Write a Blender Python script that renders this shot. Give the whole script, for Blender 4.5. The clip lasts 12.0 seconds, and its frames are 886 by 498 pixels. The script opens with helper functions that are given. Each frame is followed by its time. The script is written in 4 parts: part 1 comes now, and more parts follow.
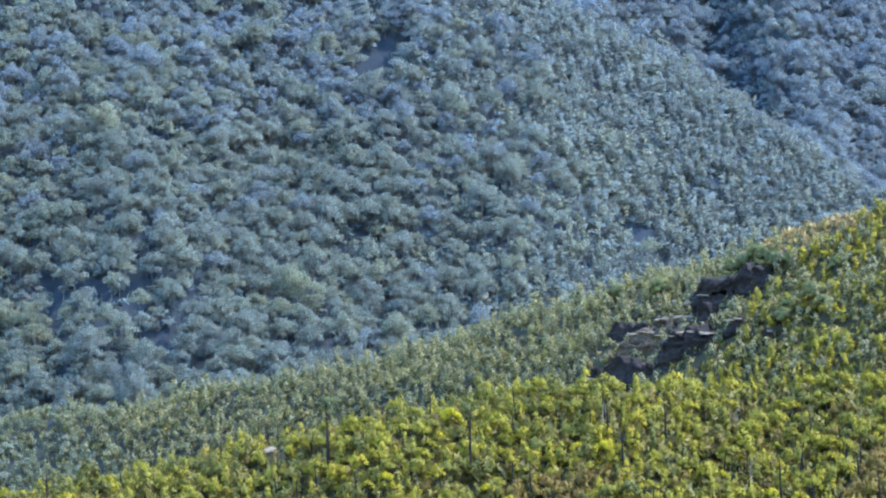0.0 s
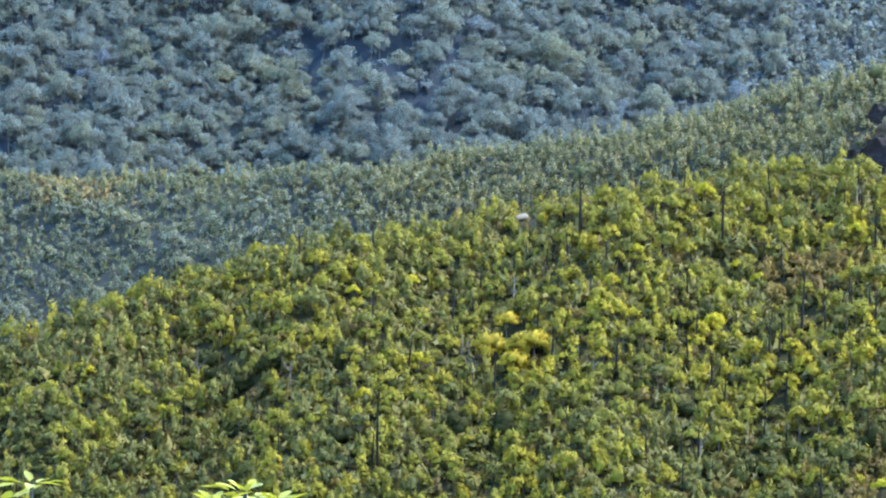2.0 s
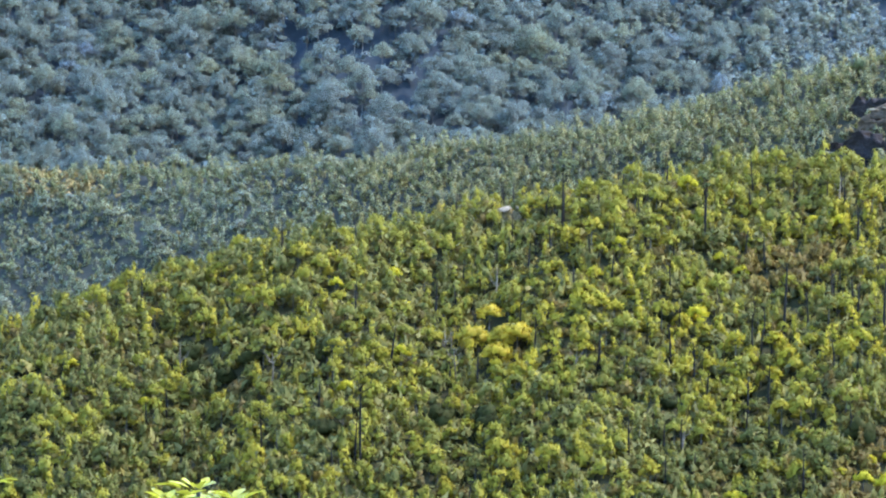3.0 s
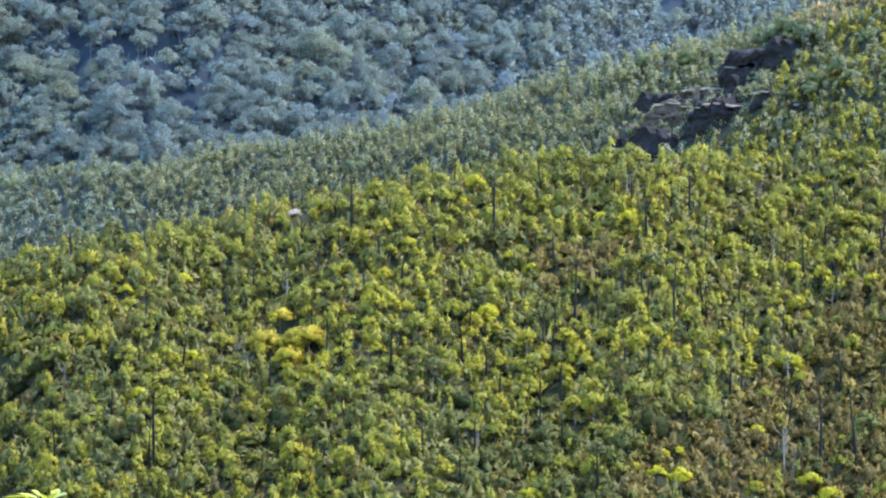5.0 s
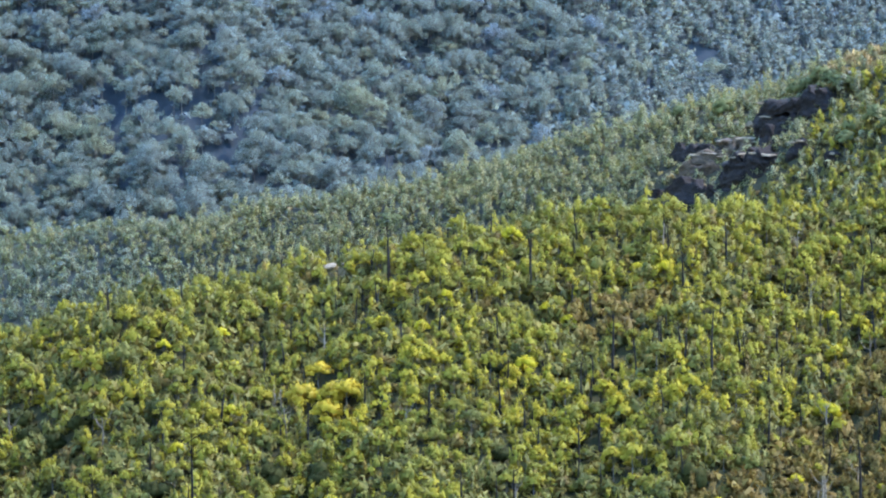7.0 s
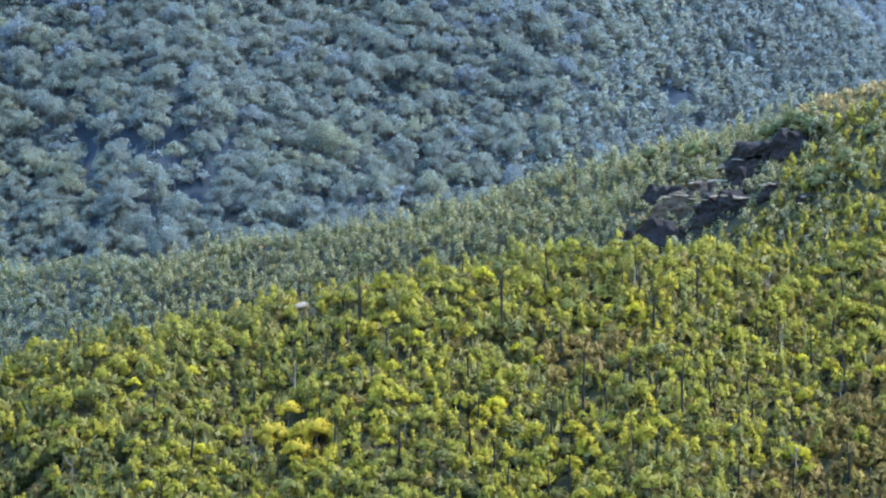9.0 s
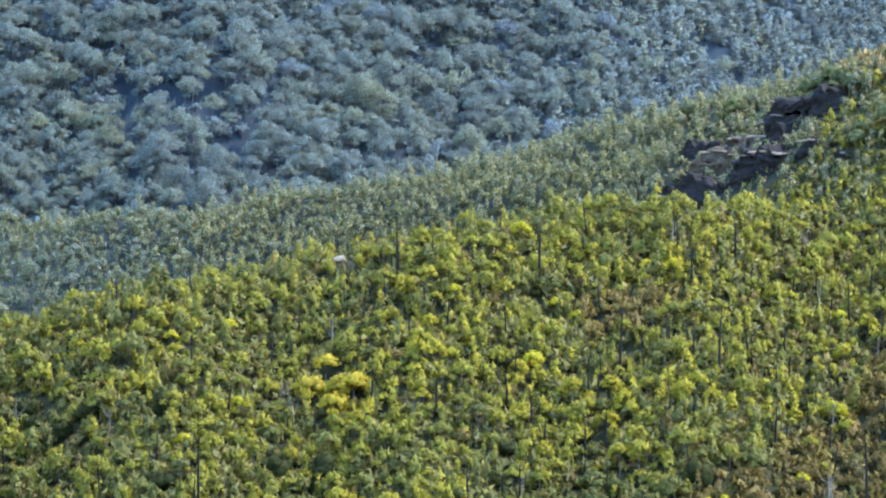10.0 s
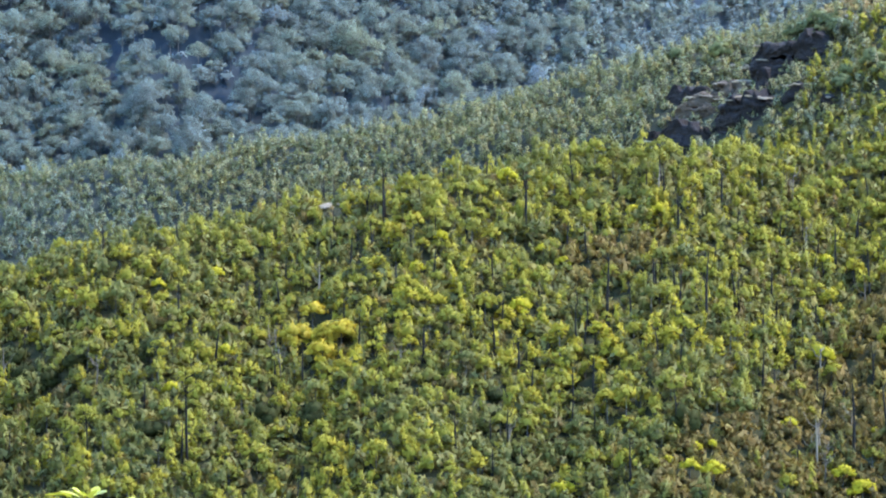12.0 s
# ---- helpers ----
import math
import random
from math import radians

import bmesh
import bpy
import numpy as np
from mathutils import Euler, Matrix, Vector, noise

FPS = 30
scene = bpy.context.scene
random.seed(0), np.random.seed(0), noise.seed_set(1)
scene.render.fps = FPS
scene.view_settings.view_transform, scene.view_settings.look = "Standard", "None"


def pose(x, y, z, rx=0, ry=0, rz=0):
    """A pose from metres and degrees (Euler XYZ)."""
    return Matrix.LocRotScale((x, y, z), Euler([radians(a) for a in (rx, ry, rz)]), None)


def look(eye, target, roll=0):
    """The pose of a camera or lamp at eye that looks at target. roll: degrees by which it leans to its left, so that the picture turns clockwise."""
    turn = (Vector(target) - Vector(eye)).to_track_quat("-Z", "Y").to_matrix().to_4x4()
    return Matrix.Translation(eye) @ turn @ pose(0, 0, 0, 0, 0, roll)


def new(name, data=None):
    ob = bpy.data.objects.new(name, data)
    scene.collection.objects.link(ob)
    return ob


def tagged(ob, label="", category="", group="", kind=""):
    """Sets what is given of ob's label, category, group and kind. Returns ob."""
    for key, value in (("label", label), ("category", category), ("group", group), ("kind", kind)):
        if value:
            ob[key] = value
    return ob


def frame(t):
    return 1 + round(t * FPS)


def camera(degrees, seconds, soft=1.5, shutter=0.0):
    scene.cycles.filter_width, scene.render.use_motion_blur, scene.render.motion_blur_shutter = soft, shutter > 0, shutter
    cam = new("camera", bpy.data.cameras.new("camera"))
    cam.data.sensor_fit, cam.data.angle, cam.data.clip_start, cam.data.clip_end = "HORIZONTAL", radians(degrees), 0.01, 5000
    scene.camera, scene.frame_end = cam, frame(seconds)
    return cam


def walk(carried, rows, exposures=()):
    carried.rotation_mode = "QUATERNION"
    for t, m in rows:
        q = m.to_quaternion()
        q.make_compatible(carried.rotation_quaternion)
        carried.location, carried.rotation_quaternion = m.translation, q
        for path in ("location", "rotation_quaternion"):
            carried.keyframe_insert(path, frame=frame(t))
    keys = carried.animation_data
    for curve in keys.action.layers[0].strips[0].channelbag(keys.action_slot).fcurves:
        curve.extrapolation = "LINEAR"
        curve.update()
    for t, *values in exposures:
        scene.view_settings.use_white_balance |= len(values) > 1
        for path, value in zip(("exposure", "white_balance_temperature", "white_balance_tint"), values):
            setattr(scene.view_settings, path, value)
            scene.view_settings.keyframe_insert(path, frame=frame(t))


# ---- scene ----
cam = camera(12.0, 12.0, soft=2.1)
# seconds, bearing, pitch, roll, and the small sway of the held camera (east, up)
ROWS = [
    (0.0, -0.329, 0.918, 1.22, 0.00, 0.00),
    (0.5, -0.043, 0.198, 1.11, 0.00, 0.00),
    (1.0, 0.858, -0.553, 0.23, 0.00, 0.00),
    (1.5, 2.445, -1.399, -0.70, 0.00, 0.00),
    (2.0, 3.178, -2.226, -1.25, 0.00, 0.00),
    (2.5, 2.980, -2.330, -1.39, 0.12, 0.02),
    (2.7, 3.018, -2.354, -1.32, 0.10, 0.02),
    (4.3, 1.366, -2.007, -0.36, 0.07, 0.00),
    (4.5, 0.856, -2.154, -0.17, 0.07, 0.00),
    (5.0, 0.027, -2.259, -0.10, -0.08, 0.02),
    (5.5, 0.000, -2.000, 0.00, -0.10, 0.03),
    (6.0, 0.235, -1.864, 0.39, -0.10, 0.03),
    (6.5, 0.416, -1.747, 0.27, -0.10, 0.03),
    (7.0, 0.506, -1.546, 0.47, -0.10, 0.03),
    (9.0, 0.127, -1.002, 0.02, -0.10, 0.03),
    (9.5, 0.179, -1.233, -0.06, -0.10, 0.03),
    (10.0, 0.651, -1.627, -0.28, -0.10, 0.03),
    (10.5, 1.094, -1.755, -0.10, -0.10, 0.03),
    (11.0, 0.484, -1.767, -0.00, -0.10, 0.03),
    (11.5, 0.466, -1.956, 0.37, -0.10, 0.03),
    (12.0, 0.456, -2.351, 0.07, -0.10, 0.03),
]
walk(cam, [(t, pose(sx, 0, sz, 90 + pitch, roll, yaw)) for t, yaw, pitch, roll, sx, sz in ROWS])

# ---- daylight: a high sun to the right and slightly beyond the ridges, clear blue sky ----
SUN_BEARING, SUN_HEIGHT = 78.0, 57.0
world = bpy.data.worlds.new("sky")
scene.world = world
world.use_nodes = True
wn = world.node_tree
sky = wn.nodes.new("ShaderNodeTexSky")
sky.sky_type, sky.sun_disc = "NISHITA", False
sky.sun_elevation, sky.sun_rotation = radians(SUN_HEIGHT), radians(SUN_BEARING)
sky.air_density, sky.dust_density, sky.ozone_density = 2.2, 0.4, 10.0
wn.nodes["Background"].inputs[1].default_value = 0.15
wn.links.new(sky.outputs[0], wn.nodes["Background"].inputs[0])
sun = new("sun", bpy.data.lights.new("sun", "SUN"))
sun.data.energy, sun.data.angle, sun.data.color = 1.45, radians(0.6), (1.0, 0.89, 0.79)
b, h = radians(SUN_BEARING), radians(SUN_HEIGHT)
sun.matrix_world = look((math.sin(b) * math.cos(h) * 900, math.cos(b) * math.cos(h) * 900, math.sin(h) * 900), (0, 0, 0))
scene.view_settings.exposure = 3.47


# ---- materials ----
def nodes_of(name):
    m = bpy.data.materials.new(name)
    m.use_nodes = True
    nt = m.node_tree
    bsdf = nt.nodes["Principled BSDF"]
    return m, nt, bsdf


def add(nt, kind, **values):
    nd = nt.nodes.new(kind)
    for k, v in values.items():
        nd.inputs[int(k[1:]) if k[0] == "i" and k[1:].isdigit() else k].default_value = v
    return nd


def ramp(nt, source, stops):
    nd = nt.nodes.new("ShaderNodeValToRGB")
    while len(nd.color_ramp.elements) < len(stops):
        nd.color_ramp.elements.new(0.5)
    for el, (at, col) in zip(nd.color_ramp.elements, stops):
        el.position, el.color = at, (*col, 1)
    nt.links.new(source, nd.inputs[0])
    return nd.outputs[0]


def math_node(nt, op, a, b=None):
    nd = nt.nodes.new("ShaderNodeMath")
    nd.operation = op
    for i, v in enumerate((a, b)):
        if v is None:
            continue
        if isinstance(v, (int, float)):
            nd.inputs[i].default_value = v
        else:
            nt.links.new(v, nd.inputs[i])
    return nd.outputs[0]


def mix_col(nt, fac, a, b, blend="MIX"):
    nd = nt.nodes.new("ShaderNodeMix")
    nd.data_type, nd.blend_type = "RGBA", blend
    for sock, v in ((nd.inputs[0], fac), (nd.inputs[6], a), (nd.inputs[7], b)):
        if isinstance(v, (int, float)):
            sock.default_value = v
        elif isinstance(v, tuple):
            sock.default_value = (*v, 1)
        else:
            nt.links.new(v, sock)
    return nd.outputs[2]


def foliage(name, stops, translucent=0.3, rough=0.55, gloss=0.35, patch=0.02, fresh=(0.16, 0.17, 0.02), vary=0.56, relief=0.0, gaps=0.0, patchy=0.7):
    """Leaves: each plant's own tint, patches across the hillside, and spray-to-spray variation."""
    m, nt, bsdf = nodes_of(name)
    tint = nt.nodes.new("ShaderNodeAttribute")
    tint.attribute_name = "tint"
    info = nt.nodes.new("ShaderNodeObjectInfo")
    geo = nt.nodes.new("ShaderNodeNewGeometry")
    big = add(nt, "ShaderNodeTexNoise", Scale=patch, Detail=3.0)
    nt.links.new(geo.outputs["Position"], big.inputs["Vector"])
    key = math_node(nt, "FRACT", math_node(nt, "ADD", tint.outputs["Fac"], info.outputs["Random"]))
    key = math_node(nt, "ADD", math_node(nt, "MULTIPLY", key, 0.96 - 0.34 * patchy), math_node(nt, "MULTIPLY", math_node(nt, "SUBTRACT", big.outputs[0], 0.24 + 0.086 * patchy), patchy))
    col = ramp(nt, key, stops)
    spray = math_node(nt, "ADD", 1 - vary / 2, math_node(nt, "MULTIPLY", geo.outputs["Random Per Island"], vary))
    hsv = add(nt, "ShaderNodeHueSaturation")
    nt.links.new(spray, hsv.inputs["Value"])
    nt.links.new(col, hsv.inputs["Color"])
    nt.links.new(hsv.outputs[0], bsdf.inputs["Base Color"])
    bsdf.inputs["Roughness"].default_value = rough
    bsdf.inputs["Specular IOR Level"].default_value = gloss
    rise = None
    if relief:
        # leaf bunches within a bough, hanging rather than lying
        hang = add(nt, "ShaderNodeMapping", Scale=(1, 1, 0.45))
        bunch = add(nt, "ShaderNodeTexNoise", Scale=relief, Detail=3.0, Roughness=0.65)
        nt.links.new(geo.outputs["Position"], hang.inputs[0])
        nt.links.new(hang.outputs[0], bunch.inputs["Vector"])
        rise = add(nt, "ShaderNodeBump", Strength=0.4, Distance=0.9 / relief)
        nt.links.new(bunch.outputs[0], rise.inputs["Height"])
        nt.links.new(rise.outputs[0], bsdf.inputs["Normal"])
    if translucent:
        tr = nt.nodes.new("ShaderNodeBsdfTranslucent")
        glow = mix_col(nt, 0.45, hsv.outputs[0], fresh)
        nt.links.new(glow, tr.inputs[0])
        mx = nt.nodes.new("ShaderNodeMixShader")
        mx.inputs[0].default_value = translucent
        nt.links.new(bsdf.outputs[0], mx.inputs[1])
        nt.links.new(tr.outputs[0], mx.inputs[2])
        last = mx.outputs[0]
        if gaps:
            # small gaps between the leaves of a spray
            hole = add(nt, "ShaderNodeTexNoise", Scale=2.6, Detail=2.0)
            nt.links.new(geo.outputs["Position"], hole.inputs["Vector"])
            share = add(nt, "ShaderNodeMapRange", i1=0.38, i2=0.62, i3=0.0, i4=2 * gaps)
            nt.links.new(hole.outputs[0], share.inputs[0])
            clear = nt.nodes.new("ShaderNodeBsdfTransparent")
            through_mix = nt.nodes.new("ShaderNodeMixShader")
            nt.links.new(share.outputs[0], through_mix.inputs[0])
            nt.links.new(last, through_mix.inputs[1])
            nt.links.new(clear.outputs[0], through_mix.inputs[2])
            last = through_mix.outputs[0]
        nt.links.new(last, nt.nodes["Material Output"].inputs[0])
    return m


NEAR_LEAF = foliage("shrub_leaves", [(0.05, (0.065, 0.069, 0.021)), (0.28, (0.102, 0.098, 0.02)), (0.48, (0.125, 0.119, 0.019)), (0.7, (0.146, 0.129, 0.018)), (0.95, (0.168, 0.137, 0.017))], 0.34, gloss=0.03, patch=0.05, fresh=(0.152, 0.13, 0.015), vary=0.18, patchy=1.1)
# saddle scrub: the blue is haze of the longer distance, put into the leaves
SADDLE_HAZE_LEAF = foliage("saddle_haze_leaves", [(0.05, (0.06, 0.075, 0.07)), (0.4, (0.073, 0.088, 0.075)), (0.7, (0.088, 0.1, 0.075)), (0.95, (0.113, 0.12, 0.07))], 0.45, gloss=0.05, vary=0.12, gaps=0.3)
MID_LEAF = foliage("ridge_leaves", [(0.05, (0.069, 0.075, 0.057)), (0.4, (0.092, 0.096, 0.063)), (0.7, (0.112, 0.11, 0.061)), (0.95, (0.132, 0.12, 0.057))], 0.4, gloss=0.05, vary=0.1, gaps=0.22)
# far mountain leaves: blue distance haze is mixed into both colours, more so higher up
FAR_HAZE_LEAF = foliage("far_haze_leaves", [(0.05, (0.067, 0.089, 0.094)), (0.4, (0.074, 0.098, 0.096)), (0.75, (0.083, 0.107, 0.094)), (0.97, (0.103, 0.121, 0.083))], 0.6, 0.6, 0.05, 0.008, (0.093, 0.119, 0.113), 0.1, 1.1, 0.6)
HIGH_HAZE_LEAF = foliage("high_haze_leaves", [(0.05, (0.064, 0.09, 0.124)), (0.4, (0.071, 0.099, 0.127)), (0.75, (0.08, 0.108, 0.124)), (0.97, (0.097, 0.122, 0.11))], 0.6, 0.6, 0.05, 0.008, (0.095, 0.13, 0.15), 0.1, 1.1, 0.6)
# undergrowth: its blue imitates haze in the gaps between the crowns
UNDER_HAZE_LEAF = foliage("under_haze_leaves", [(0.05, (0.07, 0.1, 0.125)), (0.9, (0.085, 0.118, 0.13))], 0.5, 0.6, 0.06, 0.008, (0.1, 0.14, 0.15), 0.1)
# spur trees: their own grey-green, with haze blue painted in
SPUR_HAZE_LEAF = foliage("spur_haze_leaves", [(0.05, (0.07, 0.09, 0.104)), (0.4, (0.083, 0.106, 0.108)), (0.75, (0.1, 0.122, 0.106)), (0.97, (0.126, 0.142, 0.098))], 0.5, 0.6, 0.06, 0.01, (0.11, 0.135, 0.125), 0.12, 1.4, 0.35)
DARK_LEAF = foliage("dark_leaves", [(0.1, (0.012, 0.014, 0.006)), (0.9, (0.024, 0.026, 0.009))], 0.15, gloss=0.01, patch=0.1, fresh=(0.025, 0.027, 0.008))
OLIVE_LEAF = foliage("olive_leaves", [(0.1, (0.045, 0.048, 0.017)), (0.9, (0.08, 0.08, 0.021))], 0.28, gloss=0.04, patch=0.1, fresh=(0.1, 0.095, 0.02))
LOW_LEAF = foliage("low_scrub_leaves", [(0.1, (0.048, 0.05, 0.02)), (0.5, (0.078, 0.076, 0.025)), (0.9, (0.112, 0.098, 0.03))], 0.28, gloss=0.05, patch=0.08, fresh=(0.12, 0.105, 0.03), vary=0.3)
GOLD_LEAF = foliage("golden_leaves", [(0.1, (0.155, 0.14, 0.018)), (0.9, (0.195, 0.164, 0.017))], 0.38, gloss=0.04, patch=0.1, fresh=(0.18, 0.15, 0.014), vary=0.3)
BUSH_LEAF = foliage("bush_leaves", [(0.1, (0.045, 0.056, 0.028)), (0.9, (0.072, 0.082, 0.034))], 0.3, gloss=0.05, patch=0.1, fresh=(0.075, 0.08, 0.025))
YELLOW_LEAF = foliage("yellow_leaves", [(0.1, (0.21, 0.19, 0.014)), (0.9, (0.26, 0.225, 0.015))], 0.4, gloss=0.06, patch=0.1, fresh=(0.22, 0.195, 0.012))
DRY_LEAF = foliage("dry_scrub", [(0.1, (0.06, 0.045, 0.018)), (0.5, (0.084, 0.062, 0.02)), (0.9, (0.104, 0.083, 0.02))], 0.3, gloss=0.04, patch=0.1, fresh=(0.12, 0.087, 0.024))
HEATH_LEAF = foliage("heath", [(0.1, (0.135, 0.1, 0.052)), (0.9, (0.165, 0.138, 0.056))], 0.3, gloss=0.05, patch=0.1, fresh=(0.16, 0.115, 0.05))
AMBER_LEAF = foliage("amber_leaves", [(0.1, (0.19, 0.15, 0.02)), (0.9, (0.25, 0.19, 0.018))], 0.35, gloss=0.06, patch=0.1, fresh=(0.22, 0.165, 0.02), vary=0.3)
BRIGHT_LEAF = foliage("fresh_leaves", [(0.1, (0.13, 0.14, 0.016)), (0.9, (0.2, 0.195, 0.02))], 0.45, 0.5, 0.2, patch=2.0, fresh=(0.2, 0.21, 0.02))


def earth():
    m, nt, bsdf = nodes_of("hillside_earth")
    geo = nt.nodes.new("ShaderNodeNewGeometry")
    a = add(nt, "ShaderNodeTexNoise", Scale=0.35, Detail=8.0, Roughness=0.7)
    b2 = add(nt, "ShaderNodeTexNoise", Scale=0.03, Detail=4.0)
    for nd in (a, b2):
        nt.links.new(geo.outputs["Position"], nd.inputs["Vector"])
    c1 = ramp(nt, a.outputs[0], [(0.3, (0.008, 0.009, 0.005)), (0.5, (0.014, 0.015, 0.007)), (0.72, (0.034, 0.027, 0.014))])
    c2 = ramp(nt, b2.outputs[0], [(0.35, (0.009, 0.012, 0.006)), (0.65, (0.022, 0.019, 0.009))])
    # beyond the ridges the floor colour holds blue haze and the shade of the gaps
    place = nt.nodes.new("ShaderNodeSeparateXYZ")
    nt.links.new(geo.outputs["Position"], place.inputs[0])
    haze_side = add(nt, "ShaderNodeMapRange", i1=740.0, i2=1300.0)
    nt.links.new(place.outputs["Y"], haze_side.inputs[0])
    hazed_floor = ramp(nt, a.outputs[0], [(0.3, (0.009, 0.014, 0.022)), (0.7, (0.015, 0.023, 0.033))])
    nt.links.new(mix_col(nt, haze_side.outputs[0], mix_col(nt, 0.45, c1, c2), hazed_floor), bsdf.inputs["Base Color"])
    bsdf.inputs["Roughness"].default_value = 0.95
    bsdf.inputs["Specular IOR Level"].default_value = 0.05
    bump = add(nt, "ShaderNodeBump", Strength=0.6, Distance=0.5)
    nt.links.new(a.outputs[0], bump.inputs["Height"])
    nt.links.new(bump.outputs[0], bsdf.inputs["Normal"])
    return m


def stone(name, dark, light, scale):
    m, nt, bsdf = nodes_of(name)
    geo = nt.nodes.new("ShaderNodeNewGeometry")
    squash = add(nt, "ShaderNodeMapping", Scale=(1, 1, 3.2))
    nt.links.new(geo.outputs["Position"], squash.inputs[0])
    a = add(nt, "ShaderNodeTexNoise", Scale=scale, Detail=9.0, Roughness=0.65)
    b2 = add(nt, "ShaderNodeTexNoise", Scale=scale * 0.2, Detail=4.0)
    for nd in (a, b2):
        nt.links.new(squash.outputs[0], nd.inputs["Vector"])
    c = ramp(nt, a.outputs[0], [(0.3, dark), (0.68, light)])
    lich = ramp(nt, b2.outputs[0], [(0.45, (1, 1, 1)), (0.62, (0.82, 0.74, 0.64))])
    nt.links.new(mix_col(nt, 1.0, c, lich, "MULTIPLY"), bsdf.inputs["Base Color"])
    bsdf.inputs["Roughness"].default_value = 0.9
    bsdf.inputs["Specular IOR Level"].default_value = 0.1
    bump = add(nt, "ShaderNodeBump", Strength=0.8, Distance=0.4)
    nt.links.new(a.outputs[0], bump.inputs["Height"])
    nt.links.new(bump.outputs[0], bsdf.inputs["Normal"])
    return m


def wood(name, dark, light):
    m, nt, bsdf = nodes_of(name)
    geo = nt.nodes.new("ShaderNodeNewGeometry")
    info = nt.nodes.new("ShaderNodeObjectInfo")
    a = add(nt, "ShaderNodeTexNoise", Scale=2.5, Detail=6.0)
    nt.links.new(geo.outputs["Position"], a.inputs["Vector"])
    k = math_node(nt, "ADD", math_node(nt, "MULTIPLY", a.outputs[0], 0.6), math_node(nt, "MULTIPLY", info.outputs["Random"], 0.5))
    nt.links.new(ramp(nt, k, [(0.3, dark), (0.8, light)]), bsdf.inputs["Base Color"])
    bsdf.inputs["Roughness"].default_value = 0.85
    bsdf.inputs["Specular IOR Level"].default_value = 0.1
    bump = add(nt, "ShaderNodeBump", Strength=0.5, Distance=0.05)
    nt.links.new(a.outputs[0], bump.inputs["Height"])
    nt.links.new(bump.outputs[0], bsdf.inputs["Normal"])
    return m


EARTH = earth()
# cliff faces: their blue shade is painted in as a near-black base
SHADED_CLIFF = stone("shaded_cliff_rock", (0.004, 0.0045, 0.0065), (0.015, 0.0143, 0.0175), 0.9)
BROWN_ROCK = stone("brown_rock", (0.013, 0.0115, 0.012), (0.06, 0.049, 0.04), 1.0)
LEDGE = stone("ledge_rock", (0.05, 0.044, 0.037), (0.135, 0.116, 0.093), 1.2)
PALE = stone("pale_rock", (0.075, 0.063, 0.05), (0.16, 0.135, 0.105), 1.2)
CHARRED = wood("charred_wood", (0.004, 0.004, 0.004), (0.013, 0.012, 0.011))
GREY_WOOD = wood("weathered_wood", (0.045, 0.038, 0.032), (0.125, 0.105, 0.085))
BARK = wood("bark", (0.025, 0.026, 0.028), (0.06, 0.06, 0.06))

# ---- the lie of the land: three ridges and a far mountainside, in polar terms round the viewpoint ----
def curve(a, pairs):
    p = np.array(pairs, float)
    return np.interp(a, p[:, 0], p[:, 1])


def sm(a, lo, hi):
    t = np.clip((a - lo) / (hi - lo), 0, 1)
    return t * t * (3 - 2 * t)


def crest_profile(d, front, back, width):
    """Height below a crest, d metres beyond it (minus: on the near side)."""
    s = np.where(d < 0, front, back)
    return -s * (np.sqrt(d * d + width * width) - width)


def smax(a, b, k):
    h = np.clip(0.5 + 0.5 * (a - b) / k, 0, 1)
    return b * (1 - h) + a * h + k * h * (1 - h)


# bearing in degrees (right of straight ahead) and the rise of each crest line in degrees
NEAR_RISE = [(-12, -4.75), (-8.94, -3.74), (-7.16, -3.0), (-5.1, -2.5), (-2.9, -2.03), (-0.65, -1.56), (0.66, -1.24), (2.1, -1.28), (3.2, -1.22), (6.3, -1.08), (14, -0.55)]
MID_RISE = [(-12, -1.55), (-8.94, -1.46), (-5.1, -1.32), (-3.5, -1.18), (-0.5, -0.64), (0.9, -0.22), (2.43, 0.22), (3.2, 0.38), (3.78, 0.5), (4.73, 0.86), (6.0, 1.18), (14, 2.8)]
SPUR_RISE = [(-12, 6.4), (-4, 6.0), (0.0, 4.9), (2.02, 4.02), (3.02, 3.5), (4.33, 2.72), (5.1, 2.18), (5.85, 1.68), (8, 0.2), (14, -2.0)]

# bearing, distance, half width and depth of hollows in the mountainside
DELLS = [(-4.92, 1538, 4.6, 7), (-4.38, 1532, 4.2, 7), (-4.08, 1526, 4.0, 7), (-3.82, 1542, 5.2, 7), (-4.47, 1545, 4.6, 7), (-3.67, 1518, 4.2, 7), (-3.37, 1522, 4.6, 7), (-4.17, 1500, 4.0, 7), (-2.95, 1500, 4.0, 7), (-3.17, 1536, 4.4, 7), (-5.01, 1563, 4.4, 7), (-5.69, 1534, 4.2, 7),
         (-0.63, 1722, 6.5, 14), (-0.39, 1730, 6.5, 14), (-0.23, 1743, 6.0, 14), (-0.50, 1770, 5.5, 14),
         (3.27, 1649, 5.0, 12), (3.11, 1652, 5.0, 12), (2.86, 1654, 5.0, 12)]


